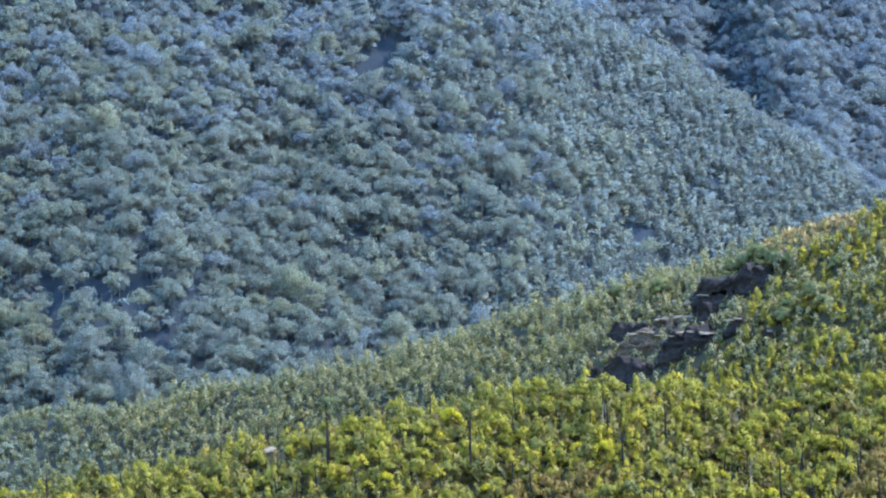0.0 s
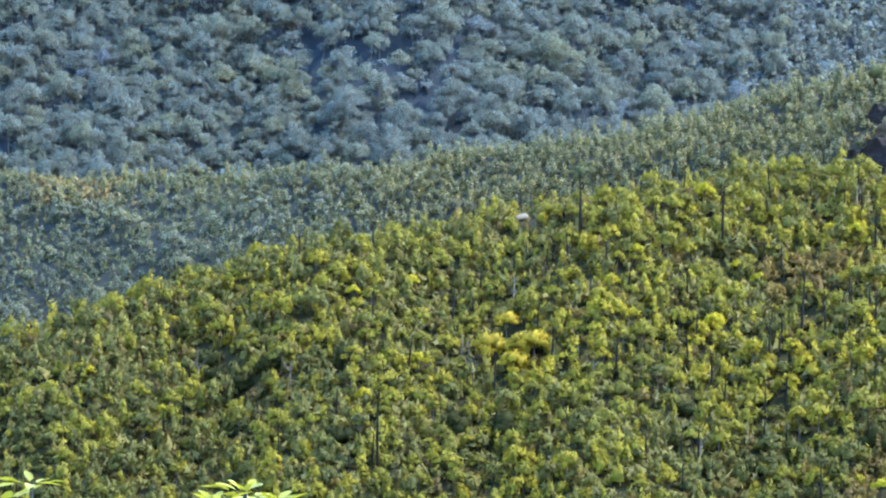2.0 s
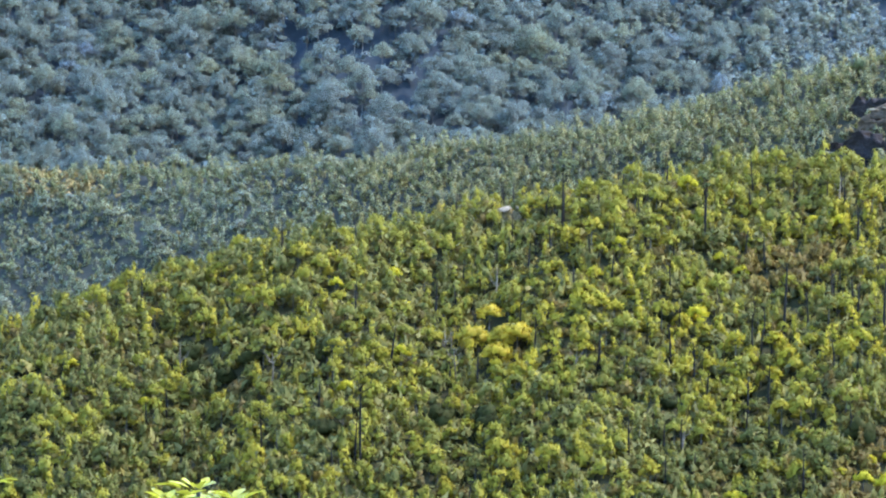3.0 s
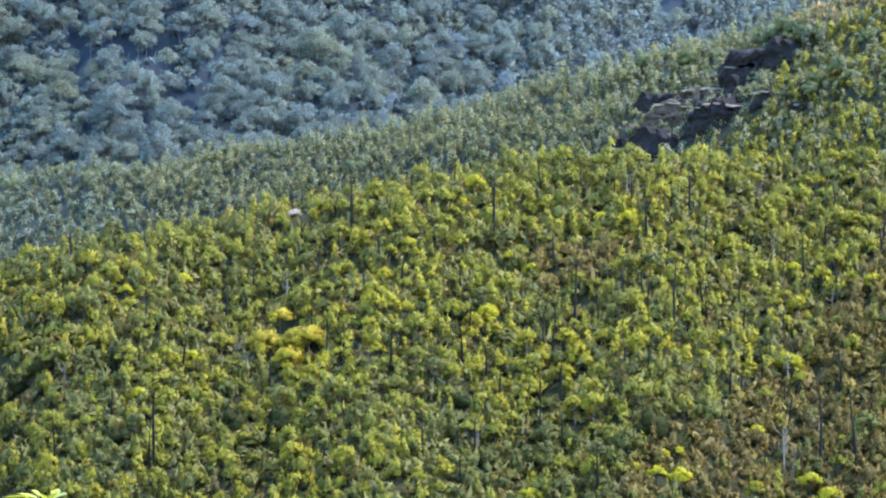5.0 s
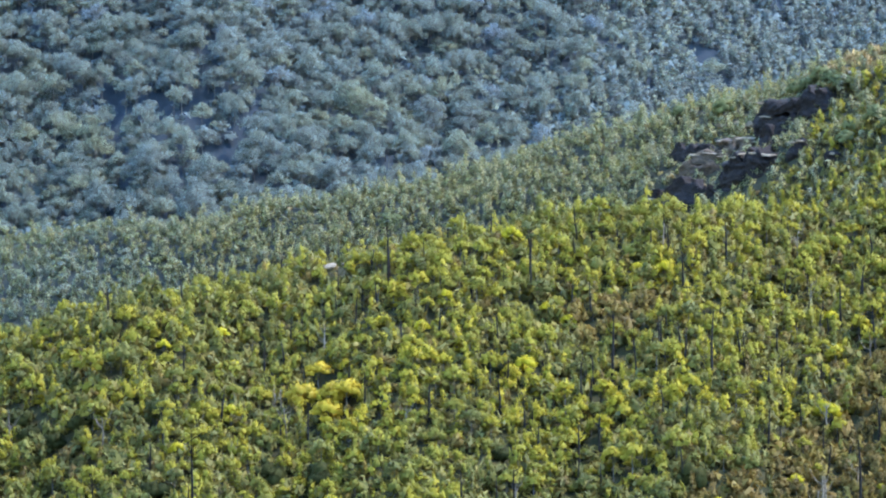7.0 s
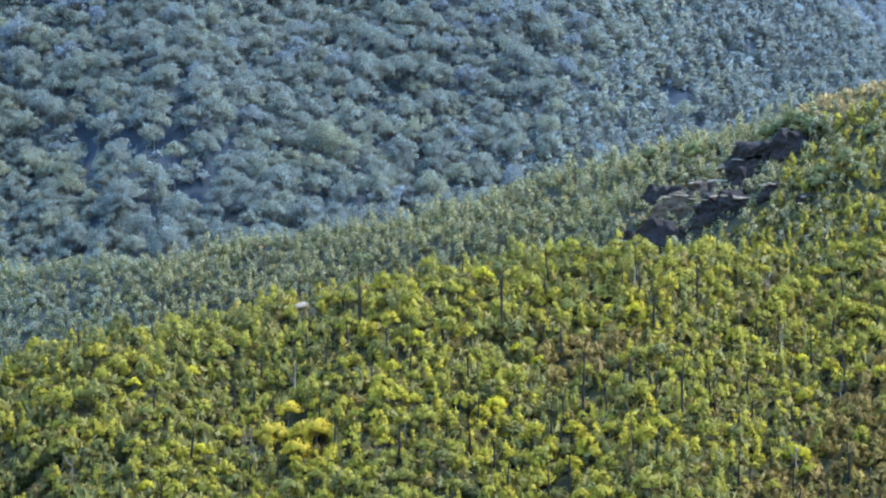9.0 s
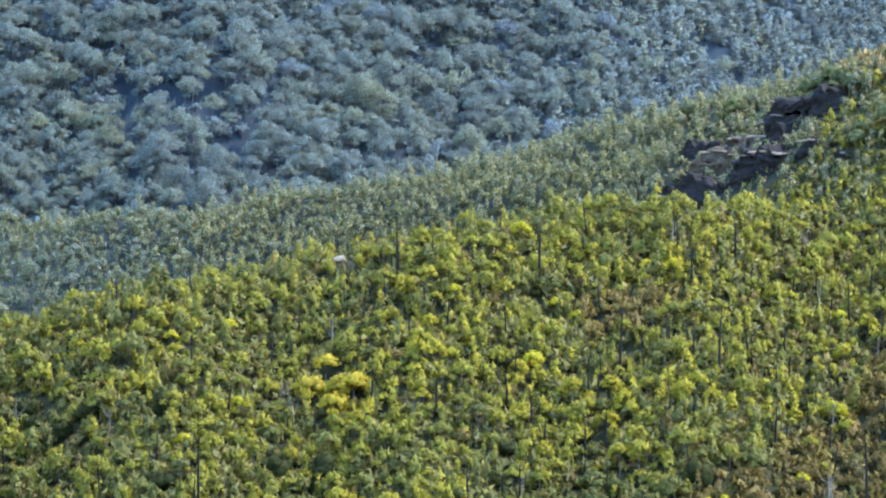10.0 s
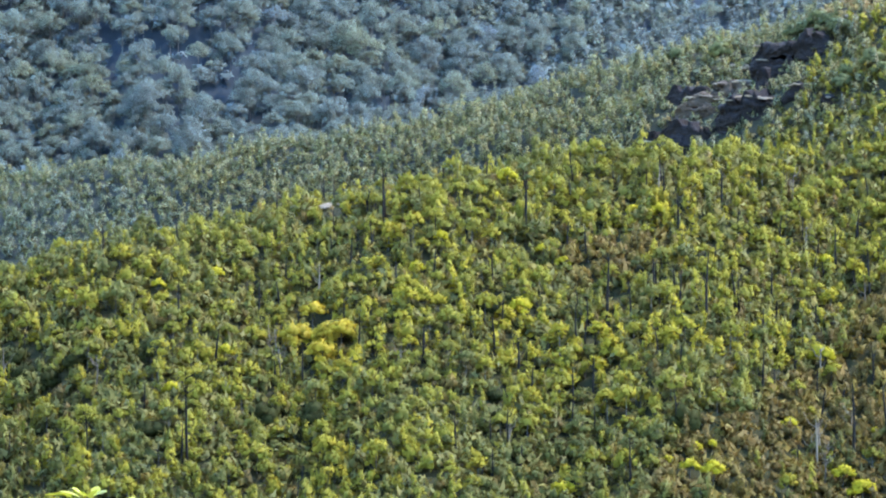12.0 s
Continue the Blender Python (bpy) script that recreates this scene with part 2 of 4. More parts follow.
def land(e, n):
    """Height of the ground at e metres east and n metres north of the viewpoint."""
    e, n = np.asarray(e, float), np.asarray(n, float)
    r = np.maximum(np.hypot(e, n), 0.01)
    a = np.degrees(np.arctan2(e, n))
    wob = 1.2 * np.sin(e * 0.11 + 1.3) * np.sin(n * 0.09) + 0.6 * np.sin(e * 0.27 + n * 0.21)
    home = -1.7 - 0.27 * np.sqrt(r * r + 9) + 0.8
    r1 = 610 + 4.0 * np.clip(a, -12, 12) + 6 * np.sin(a * 1.7)
    near = r1 * np.tan(np.radians(curve(a, NEAR_RISE))) + crest_profile(r - r1, 0.44, 0.36, 9) + 0.6 * wob
    r2 = 960 - 14.0 * np.clip(a, -10, 9)
    mid = r2 * np.tan(np.radians(curve(a, MID_RISE))) + crest_profile(r - r2, 0.42, 0.5, 8) + wob
    r3 = 1840 - 12 * np.clip(a, -12, 12)
    folds = 12 * np.sin(a * 1.05 + r * 0.011 + 0.6) + 6 * np.sin(a * 2.3 - r * 0.021) + 3 * np.sin(a * 3.7 + r * 0.037) + 2 * np.sin(a * 1.3 - r * 0.06)
    spur = r3 * np.tan(np.radians(curve(a, SPUR_RISE))) + crest_profile(r - r3, 0.58, 0.85, 12) + folds * sm(r3 - r, 0, 120) * 0.35
    # a dark ravine high on the spur, the cleft at its foot and shady dells among the tall trees
    for bearing, dist, across, deep in DELLS:
        x0, y0 = dist * math.sin(math.radians(bearing)), dist * math.cos(math.radians(bearing))
        spur = spur - deep * np.exp(-((e - x0) ** 2 + (0.55 * (n - y0)) ** 2) / (0.8 * across) ** 2)
    back = 26 + 0.6 * (r - 1900) + 14 * np.sin(a * 1.9 + 2.0 + r * 0.004) + 5 * np.sin(a * 4.7 + r * 0.02)
    back = np.minimum(back, 420 + 25 * np.sin(e * 0.004) * np.sin(n * 0.003) - 0.02 * (r - 2500))
    floor = -150 + 0.02 * (r - 300) + 4 * wob
    z = smax(near, mid, 5)
    z = smax(z, smax(spur, back, 10), 8)
    z = smax(smax(z, floor, 20), home, 4)
    hills = -1.7 - 0.06 * np.sqrt(r * r + 9) + 0.18 + 30 * (1 - np.exp(-r / 250)) * np.sin(e * 0.006 + 0.4) * np.sin(n * 0.005 + 0.3)
    w = sm(np.abs(a), 22, 75)
    return z * (1 - w) + hills * w


# ---- mesh tools ----
def mesh_from(name, verts, faces_flat, sizes, material, tint=None, normals=None):
    me = bpy.data.meshes.new(name)
    verts = np.asarray(verts, np.float32)
    flat, sizes = np.asarray(faces_flat, np.int32), np.asarray(sizes, np.int32)
    me.vertices.add(len(verts))
    me.vertices.foreach_set("co", verts.ravel())
    me.loops.add(len(flat))
    me.loops.foreach_set("vertex_index", flat)
    me.polygons.add(len(sizes))
    me.polygons.foreach_set("loop_start", np.concatenate(([0], np.cumsum(sizes)[:-1])).astype(np.int32))
    me.materials.append(material)
    if tint is not None:
        at = me.attributes.new("tint", "FLOAT", "POINT")
        at.data.foreach_set("value", np.asarray(tint, np.float32))
    me.update(calc_edges=True)
    if normals is not None:
        me.shade_smooth()
        me.normals_split_custom_set_from_vertices(np.asarray(normals, np.float32).tolist())
    return me


def grow(points, radii, sides=5):
    """A tapering limb along points: verts, triangles."""
    points, v, f = [Vector(p) for p in points], [], []
    for i, (p, r) in enumerate(zip(points, radii)):
        d = (points[min(i + 1, len(points) - 1)] - points[max(i - 1, 0)]).normalized()
        u = d.cross(Vector((0.3, 1, 0.1))).normalized()
        w = d.cross(u)
        for k in range(sides):
            t = 2 * math.pi * k / sides
            v.append(p + (u * math.cos(t) + w * math.sin(t)) * r)
    for i in range(len(points) - 1):
        for k in range(sides):
            a, b, c, d = i * sides + k, i * sides + (k + 1) % sides, (i + 1) * sides + (k + 1) % sides, (i + 1) * sides + k
            f += [(a, b, c), (a, c, d)]
    return np.array(v, float), np.array(f, int)


def ico(level, cut):
    bm = bmesh.new()
    bmesh.ops.create_icosphere(bm, subdivisions=level, radius=1)
    v, f = np.array([x.co[:] for x in bm.verts]), np.array([[q.index for q in x.verts] for x in bm.faces])
    bm.free()
    f = f[v[f].mean(1)[:, 2] > cut]
    used = np.unique(f)
    back = np.zeros(len(v), int)
    back[used] = np.arange(len(used))
    return v[used], back[f]


ICO_V, ICO_F = ico(1, -0.5)


def crown_template(rng, clumps, sprays, leaf, loose, upright, core, calm=0.0):
    """Foliage of uneven clumps (centre, radii): a ragged leafy mass each (core: its share of the clump), with leaf sprays at all angles standing off it.
    Their shading normals follow the clump, as the many leaves of a real spray do."""
    V, N, F, base = [], [], [], 0
    long, wide = 1.0 + 0.25 * upright, 0.74 - 0.13 * upright
    mid = np.mean([c for c, _ in clumps], 0)
    for c, rad in clumps:
        c, rad = np.array(c), np.array(rad)
        if core:
            v = ICO_V * rng.uniform(core * 0.75, core * 1.25, (len(ICO_V), 1)) * rad + c
            whole = (v - mid) / (np.linalg.norm(v - mid, axis=1)[:, None] + 1e-6)
            V.append(v)
            N.append(ICO_V * (0.6 - 0.2 * calm) + whole * 0.65 + rng.normal(size=v.shape) * 0.14 + np.array([0, 0, 0.3 * calm]))
            F.append(ICO_F + base)
            base += len(v)
        n = max(4, int(sprays * rng.uniform(0.85, 1.15)))
        d = rng.normal(size=(n, 3))
        d[:, 2] = np.where(d[:, 2] < -0.4, -d[:, 2], d[:, 2])
        d /= np.linalg.norm(d, axis=1)[:, None]
        inner = (np.arange(n) < n * 0.25) & (core == 0)
        p = c + d * rad * np.where(inner, rng.uniform(0.25, 0.6, n), rng.uniform(0.75, 1.15, n))[:, None]
        nrm = d * 0.95 + rng.normal(size=(n, 3)) * loose + np.array([0, 0, 0.1])
        nrm /= np.linalg.norm(nrm, axis=1)[:, None]
        t = rng.normal(size=(n, 3)) + np.array([0, 0, upright])
        t -= nrm * (t * nrm).sum(1)[:, None]
        t /= np.linalg.norm(t, axis=1)[:, None] + 1e-6
        w = np.cross(nrm, t)
        s = leaf * (rng.uniform(0.6, 1.4, n) * np.where(inner, 1.6, 1.0))[:, None]
        tri = np.stack([p + t * s * long, p - t * s * long * 0.55 + w * s * wide, p - t * s * long * 0.45 - w * s * wide], 1)
        whole = (p - mid) / (np.linalg.norm(p - mid, axis=1)[:, None] + 1e-6)
        soft = d * (0.55 - 0.25 * calm) + whole * 0.75 + nrm * (0.2 - 0.05 * calm) + np.array([0, 0, 0.1 + 0.3 * calm])
        face = np.cross(tri[:, 1] - tri[:, 0], tri[:, 2] - tri[:, 0])
        turned = (face * soft).sum(1) < 0
        tri[turned] = tri[turned][:, ::-1]
        V.append(tri.reshape(-1, 3))
        N.append(np.repeat(soft, 3, 0))
        F.append(base + np.arange(3 * n).reshape(-1, 3))
        base += 3 * n
    N = np.concatenate(N)
    return np.concatenate(V), np.concatenate(F), N / (np.linalg.norm(N, axis=1)[:, None] + 1e-6)


def forest_crown(rng, r, h, n, sprays, leaf):
    """A tall forest crown: uneven leafy boughs heaped into a dome, the outer ones lower, with ragged hanging skirts and leaf sprays standing off them."""
    V, N, F, base = [], [], [], 0
    mid = np.array([0, 0, h - r * 1.3])
    for k in range(n):
        t, q = 2.4 * k + rng.uniform(-0.6, 0.6), math.sqrt((k + 0.1) / n) * 0.88 * rng.uniform(0.75, 1.15)
        s = r * rng.uniform(0.22, 0.42)
        rad = np.array([s * rng.uniform(1.0, 1.5), s * rng.uniform(1.0, 1.5), s * rng.uniform(0.5, 0.85)])
        c = np.array([r * q * math.cos(t), r * q * math.sin(t), h - rad[2] - r * (1.15 * q ** 1.7 * rng.uniform(0.6, 1.3) + rng.uniform(0, 0.22))])
        v = ICO_V * rng.uniform(0.55, 1.2, len(ICO_V))[:, None]
        v[:, 2] = np.where(v[:, 2] < 0, v[:, 2] * rng.uniform(0.6, 3.0, len(v)), v[:, 2])
        v = v * rad + c
        whole = (v - mid) / (np.linalg.norm(v - mid, axis=1)[:, None] + 1e-6)
        V.append(v)
        N.append(ICO_V * 0.3 + whole * 0.45 + rng.normal(size=v.shape) * 0.12 + np.array([0, 0, 0.4]))
        F.append(ICO_F + base)
        base += len(v)
        d = rng.normal(size=(sprays, 3))
        d[:, 2] = np.abs(d[:, 2]) * 0.9 - 0.35
        d /= np.linalg.norm(d, axis=1)[:, None]
        p = c + d * rad * rng.uniform(0.8, 1.25, sprays)[:, None]
        up = np.array([0, 0, 0.8]) + rng.normal(size=(sprays, 3)) * 0.6
        side = np.cross(up, d)
        side /= np.linalg.norm(side, axis=1)[:, None] + 1e-6
        z = leaf * rng.uniform(0.5, 1.6, sprays)[:, None]
        tri = np.stack([p + up * z * 0.6, p - up * z * 0.6 + side * z * 0.6, p - up * z * 0.5 - side * z * 0.6], 1)
        turned = (np.cross(tri[:, 1] - tri[:, 0], tri[:, 2] - tri[:, 0]) * d).sum(1) < 0
        tri[turned] = tri[turned][:, ::-1]
        whole = (p - mid) / (np.linalg.norm(p - mid, axis=1)[:, None] + 1e-6)
        V.append(tri.reshape(-1, 3))
        N.append(np.repeat(d * 0.3 + whole * 0.45 + rng.normal(size=d.shape) * 0.12 + np.array([0, 0, 0.4]), 3, 0))
        F.append(base + np.arange(3 * sprays).reshape(-1, 3))
        base += 3 * sprays
    N = np.concatenate(N)
    return np.concatenate(V), np.concatenate(F), N / (np.linalg.norm(N, axis=1)[:, None] + 1e-6)


def forest_kinds(seed, n, boughs, h_rng, r_rng, sprays, leaf, trunk_r):
    rng = np.random.default_rng(seed)
    out = []
    for _ in range(n):
        h, r = rng.uniform(*h_rng), rng.uniform(*r_rng)
        out.append((forest_crown(rng, r, h, boughs, sprays, leaf), trunk_template(rng, h * 0.85, trunk_r)))
    return out


def broad_clumps(rng, r, h, n):
    """A broad crown: clumps heaped into an uneven dome that reaches well down."""
    out = []
    for k in range(n):
        t = 2.4 * k + rng.uniform(-0.5, 0.5)
        q = math.sqrt((k + 0.3) / n) * 0.85
        s = r * rng.uniform(0.24, 0.4)
        z = h - s - r * (1.05 * q ** 2 * rng.uniform(0.7, 1.2) + rng.uniform(0, 0.18))
        out.append(((r * q * math.cos(t), r * q * math.sin(t), z), (s * 1.1, s * 1.1, s * rng.uniform(0.75, 1.1))))
    return out


def column_clumps(rng, r, h, n):
    """Regrowth up a scorched stem: clumps strung upwards."""
    out = []
    for k in range(n):
        z = h * (0.15 + 0.72 * k / max(1, n - 1))
        q = r * (1.05 - 0.5 * k / n) * rng.uniform(0.75, 1.1)
        out.append(((rng.uniform(-0.4, 0.4) * r, rng.uniform(-0.4, 0.4) * r, z), (q, q, h / n * rng.uniform(0.6, 0.9))))
    return out


def low_clumps(rng, r, h, n):
    """A low bush of rounded clumps."""
    out = []
    for k in range(n):
        t = rng.uniform(0, 2 * math.pi)
        q = r * rng.uniform(0.1, 0.75)
        s = r * rng.uniform(0.35, 0.6)
        out.append(((q * math.cos(t), q * math.sin(t), h * rng.uniform(0.25, 0.75)), (s, s, s * rng.uniform(0.8, 1.3))))
    return out


def trunk_template(rng, h, r):
    lean = rng.uniform(-0.04, 0.04, 2)
    return grow([(lean[0] * z, lean[1] * z, z) for z in (-0.08 * h, 0.9 * h)], [r * 1.2, r * 0.35], 3)


def templates(seed, n, make, clumps, h_rng, r_rng, sprays, leaf, trunk_r, loose=0.45, upright=0.0, core=0.75, calm=0.0):
    """n plants as (crown, trunk)."""
    rng = np.random.default_rng(seed)
    out = []
    for _ in range(n):
        h, r = rng.uniform(*h_rng), rng.uniform(*r_rng)
        out.append((crown_template(rng, make(rng, r, h, clumps), sprays, leaf, loose, upright, core, calm), trunk_template(rng, h * 0.85, trunk_r)))
    return out


def scatter_mesh(name, spots, kinds, material, part_of, rng, lo=0.75, hi=1.3):
    """One mesh of many plants. spots: (n, 3). part_of: 0 crowns, 1 stems."""
    pick = rng.integers(0, len(kinds), len(spots))
    turn, size, tints = rng.uniform(0, 2 * math.pi, len(spots)), lo + (hi - lo) * rng.random(len(spots)) ** 1.5, rng.random(len(spots))
    tall = rng.uniform(0.85, 1.2, len(spots))
    V, F, T, N, base = [], [], [], [], 0
    for k, kind in enumerate(kinds):
        idx = np.nonzero(pick == k)[0]
        if not len(idx):
            continue
        v, f, *nrm = kind[part_of]
        c, s = np.cos(turn[idx])[:, None], np.sin(turn[idx])[:, None]
        q = size[idx][:, None]
        x, y, z = v[:, 0][None] * q, v[:, 1][None] * q, v[:, 2][None] * q * tall[idx][:, None]
        w = np.stack([x * c - y * s + spots[idx, 0:1], x * s + y * c + spots[idx, 1:2], z + spots[idx, 2:3]], -1)
        V.append(w.reshape(-1, 3))
        F.append((f[None] + (base + len(v) * np.arange(len(idx)))[:, None, None]).reshape(-1, 3))
        T.append(np.repeat(tints[idx], len(v)))
        if nrm:
            a, b, up = nrm[0][:, 0][None], nrm[0][:, 1][None], nrm[0][:, 2][None]
            N.append(np.stack([a * c - b * s, a * s + b * c, up + 0 * c], -1).reshape(-1, 3))
        base += len(v) * len(idx)
    V, F, T = np.concatenate(V), np.concatenate(F), np.concatenate(T)
    return mesh_from(name, V, F.ravel(), np.full(len(F), 3), material, T, np.concatenate(N) if N else None)


def part(name, mesh, parent, label=""):
    ob = new(name, mesh)
    ob.parent = parent
    if label:
        ob["label"] = label
    return ob


def stand(e, n, sink=0.0):
    return (float(e), float(n), float(land(e, n)) - sink)


def polar(bearing, r):
    return r * math.sin(radians(bearing)), r * math.cos(radians(bearing))


# ---- the ground: one sheet from underfoot to the skyline and beyond ----
def build_ground():
    az = np.radians(np.concatenate([np.arange(-180, -12, 4.0), np.arange(-12, 12, 0.2), np.arange(12, 180, 4.0)]))
    rr = np.concatenate([np.linspace(0.5, 480, 40), np.linspace(485, 690, 60), np.linspace(698, 1120, 76), np.linspace(1140, 1440, 18), np.linspace(1450, 2250, 90), np.linspace(2300, 4900, 34)])
    a, r = np.meshgrid(az, rr, indexing="ij")
    e, n = r * np.sin(a), r * np.cos(a)
    v = np.stack([e, n, land(e, n)], -1).reshape(-1, 3)
    v = np.concatenate([v, [[0, 0, float(land(0, 0.01))]]])
    A, Rn = len(az), len(rr)
    i, j = np.meshgrid(np.arange(A), np.arange(Rn - 1), indexing="ij")
    k = (i + 1) % A
    quads = np.stack([i * Rn + j, i * Rn + j + 1, k * Rn + j + 1, k * Rn + j], -1).reshape(-1, 4)
    i = np.arange(A)
    fan = np.stack([np.full(A, A * Rn), i * Rn, ((i + 1) % A) * Rn], -1)
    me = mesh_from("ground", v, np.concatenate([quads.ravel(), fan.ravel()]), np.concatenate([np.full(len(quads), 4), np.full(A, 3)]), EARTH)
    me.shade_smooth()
    return tagged(new("ground", me), "steep scrub-covered hillsides of brown earth and leaf litter, far floor painted dark blue for haze and shade", "ground", kind="structure")


build_ground()


def jittered(seed, bearing, reach, step, squeeze=1.0, stray=0.48):
    """Plan places at about step metres from each other, within bearings and distances."""
    rng = np.random.default_rng(seed)
    out, r = [], reach[0]
    while r < reach[1]:
        width = radians(bearing[1] - bearing[0]) * r
        m = int(width / step)
        a = radians(bearing[0]) + (np.arange(m) + rng.uniform(-stray, stray, m) + 0.5) * step / r
        q = r + rng.uniform(-stray, stray, m) * step * squeeze
        out.append(np.stack([q * np.sin(a), q * np.cos(a)], -1))
        r += step * squeeze
    p = np.concatenate(out)
    return np.concatenate([p, land(p[:, 0], p[:, 1])[:, None]], 1)


def bearing_of(p):
    return np.degrees(np.arctan2(p[:, 0], p[:, 1])), np.hypot(p[:, 0], p[:, 1])


def plant_field(name, label, category, spots, kinds, leaf, stem, seed, lo, hi, singles, one_name, one_label, group, key):
    """The plants with the lowest keys stand as things of their own; the rest are one mass of crowns and stems."""
    rng = np.random.default_rng(seed)
    order = np.argsort(key)
    mine, rest = spots[order[:singles]], spots[order[singles:]]
    mass = tagged(new(name), label, category, kind="stuff")
    for nm, mat, which in (("crowns", leaf, 0), ("stems", stem, 1)):
        part(nm, scatter_mesh(nm, rest, kinds, mat, which, np.random.default_rng(seed + 7), lo, hi), mass)
    masters = [plant_meshes(k, leaf, stem) for k in kinds]
    for p in mine:
        s = rng.uniform(lo, hi)
        plant(one_name, one_label, group, masters[rng.integers(len(masters))], p, rng, s, rng.uniform(0.85, 1.2))


def plant_meshes(kind, leaf, stem):
    (cv, cf, cn), (tv, tf) = kind
    return (mesh_from("crown", cv, cf.ravel(), np.full(len(cf), 3), leaf, np.zeros(len(cv)), cn), mesh_from("trunk", tv, tf.ravel(), np.full(len(tf), 3), stem))


def plant(name, label, group, meshes, p, rng, s, tall):
    ob = tagged(new(name), label, name.split("_")[-1], group)
    part("trunk", meshes[1], ob)
    part("crown", meshes[0], ob)
    ob.matrix_basis = pose(p[0], p[1], p[2], 0, 0, rng.uniform(0, 360)) @ Matrix.Diagonal((s, s, s * tall, 1))
    return ob


def spread(seed, n, bearing, reach):
    rng = np.random.default_rng(seed)
    return [(rng.uniform(*bearing), rng.uniform(*reach)) for _ in range(n)]


def clear_of_dells(places, left=0.0):
    some = np.random.default_rng(3).random(len(places)) < left
    for bearing, dist, across, deep in DELLS:
        e, n = polar(bearing, dist)
        keep = some | (np.hypot(places[:, 0] - e, 0.6 * (places[:, 1] - n)) > across)
        places, some = places[keep], some[keep]
    return places


# ---- far mountainside: broadleaf forest ----
FAR_KINDS = forest_kinds(11, 18, 10, (9.0, 12.5), (4.0, 5.6), 8, 1.0, 0.2)
spots = np.concatenate([jittered(21, (-9.6, 7.4), (1450, 1950), 6.3, 1.0, 0.34), jittered(22, (1.0, 7.6), (1955, 2170), 6.8, 1.0, 0.34)])
b_, r_ = bearing_of(spots)
rise = np.degrees(np.arctan(spots[:, 2] / r_))
# the crown of the mountain and its far west are more thinly wooded
spots = spots[((rise < 4.5) & ((b_ > -6.4) | (rise < 2.0))) | (np.random.default_rng(4).random(len(r_)) < 0.2)]
b_, r_ = bearing_of(spots)
rng = np.random.default_rng(5)
spots = clear_of_dells(spots)
b_, r_ = bearing_of(spots)
open_from = 1462 + np.interp(b_, [-2, 0, 2, 4, 6, 7.4], [0, 40, 95, 165, 250, 300])
keep = ((r_ > open_from) | (rng.random(len(r_)) < 0.1)) & (rng.random(len(r_)) < 0.985)
spots, b_, r_, open_from = spots[keep], b_[keep], r_[keep], open_from[keep]
# the dry shoulder of the spur carries smaller, greyer trees
shoulder = (b_ > rng.normal(1.0, 0.8, len(b_)) + 0.5 * np.sin(r_ * 0.02)) & (r_ < 1842 - 12 * b_) & (b_ < 6.5)
small = np.concatenate([spots[shoulder] + d for d in ([0, 0, 0], [3.2, 2.6, 0], [-2.4, 3.4, 0])])
small[:, 2] = land(small[:, 0], small[:, 1])
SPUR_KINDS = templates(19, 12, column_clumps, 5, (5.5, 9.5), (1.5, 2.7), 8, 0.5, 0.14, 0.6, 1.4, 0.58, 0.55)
plant_field("spur_forest", "grey-green open forest of small trees on the mountain spur, tinted blue for haze", "forest", small, SPUR_KINDS, SPUR_HAZE_LEAF, BARK, 38, 0.8, 1.4, 100,
            "spur_tree", "small grey-green tree on the mountain spur, tinted blue for haze", "small trees on the spur", small[:, 1])
spots, r_, open_from = spots[~shoulder], r_[~shoulder], open_from[~shoulder]
# higher up the mountain the leaf colour holds more of the blue haze
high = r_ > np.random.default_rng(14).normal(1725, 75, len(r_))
plant_field("high_forest", "dense forest high on the far mountainside, leaves tinted bluer for haze", "forest", spots[high], FAR_KINDS, HIGH_HAZE_LEAF, BARK, 40, 0.78, 1.42, 40,
            "gum_tree", "forest tree high on the mountainside, leaves tinted bluer for haze", "gum trees on the mountain", r_[high])
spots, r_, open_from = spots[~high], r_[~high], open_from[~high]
plant_field("forest", "dense broadleaf forest on the far mountainside, leaves tinted blue for haze", "forest", spots, FAR_KINDS, FAR_HAZE_LEAF, BARK, 31, 0.78, 1.42, 300,
            "forest_tree", "broad-crowned forest tree on the mountainside, leaves tinted blue for haze", "trees at the mountain's foot", np.where(r_ > open_from, r_ - open_from, 999))

UNDER_KINDS = templates(18, 8, low_clumps, 3, (3.5, 5.0), (2.5, 3.6), 7, 1.0, 0.15, 0.6, 0.9, 0, 1.0)
spots = clear_of_dells(jittered(25, (-9.6, 7.4), (1455, 2170), 6.0), 0.1)
b_, r_ = bearing_of(spots)
spots = spots[(r_ > 1462 + np.interp(b_, [-2, 0, 2, 4, 6, 7.4], [0, 40, 95, 165, 250, 300])) & ((r_ < 1960) | (b_ > 1.0))]
undergrowth = tagged(new("undergrowth"), "dense leafy undergrowth between the forest trees, tinted blue for haze", "undergrowth", kind="stuff")
part("leaves", scatter_mesh("leaves", spots, UNDER_KINDS, UNDER_HAZE_LEAF, 0, np.random.default_rng(19), 0.7, 1.2), undergrowth)

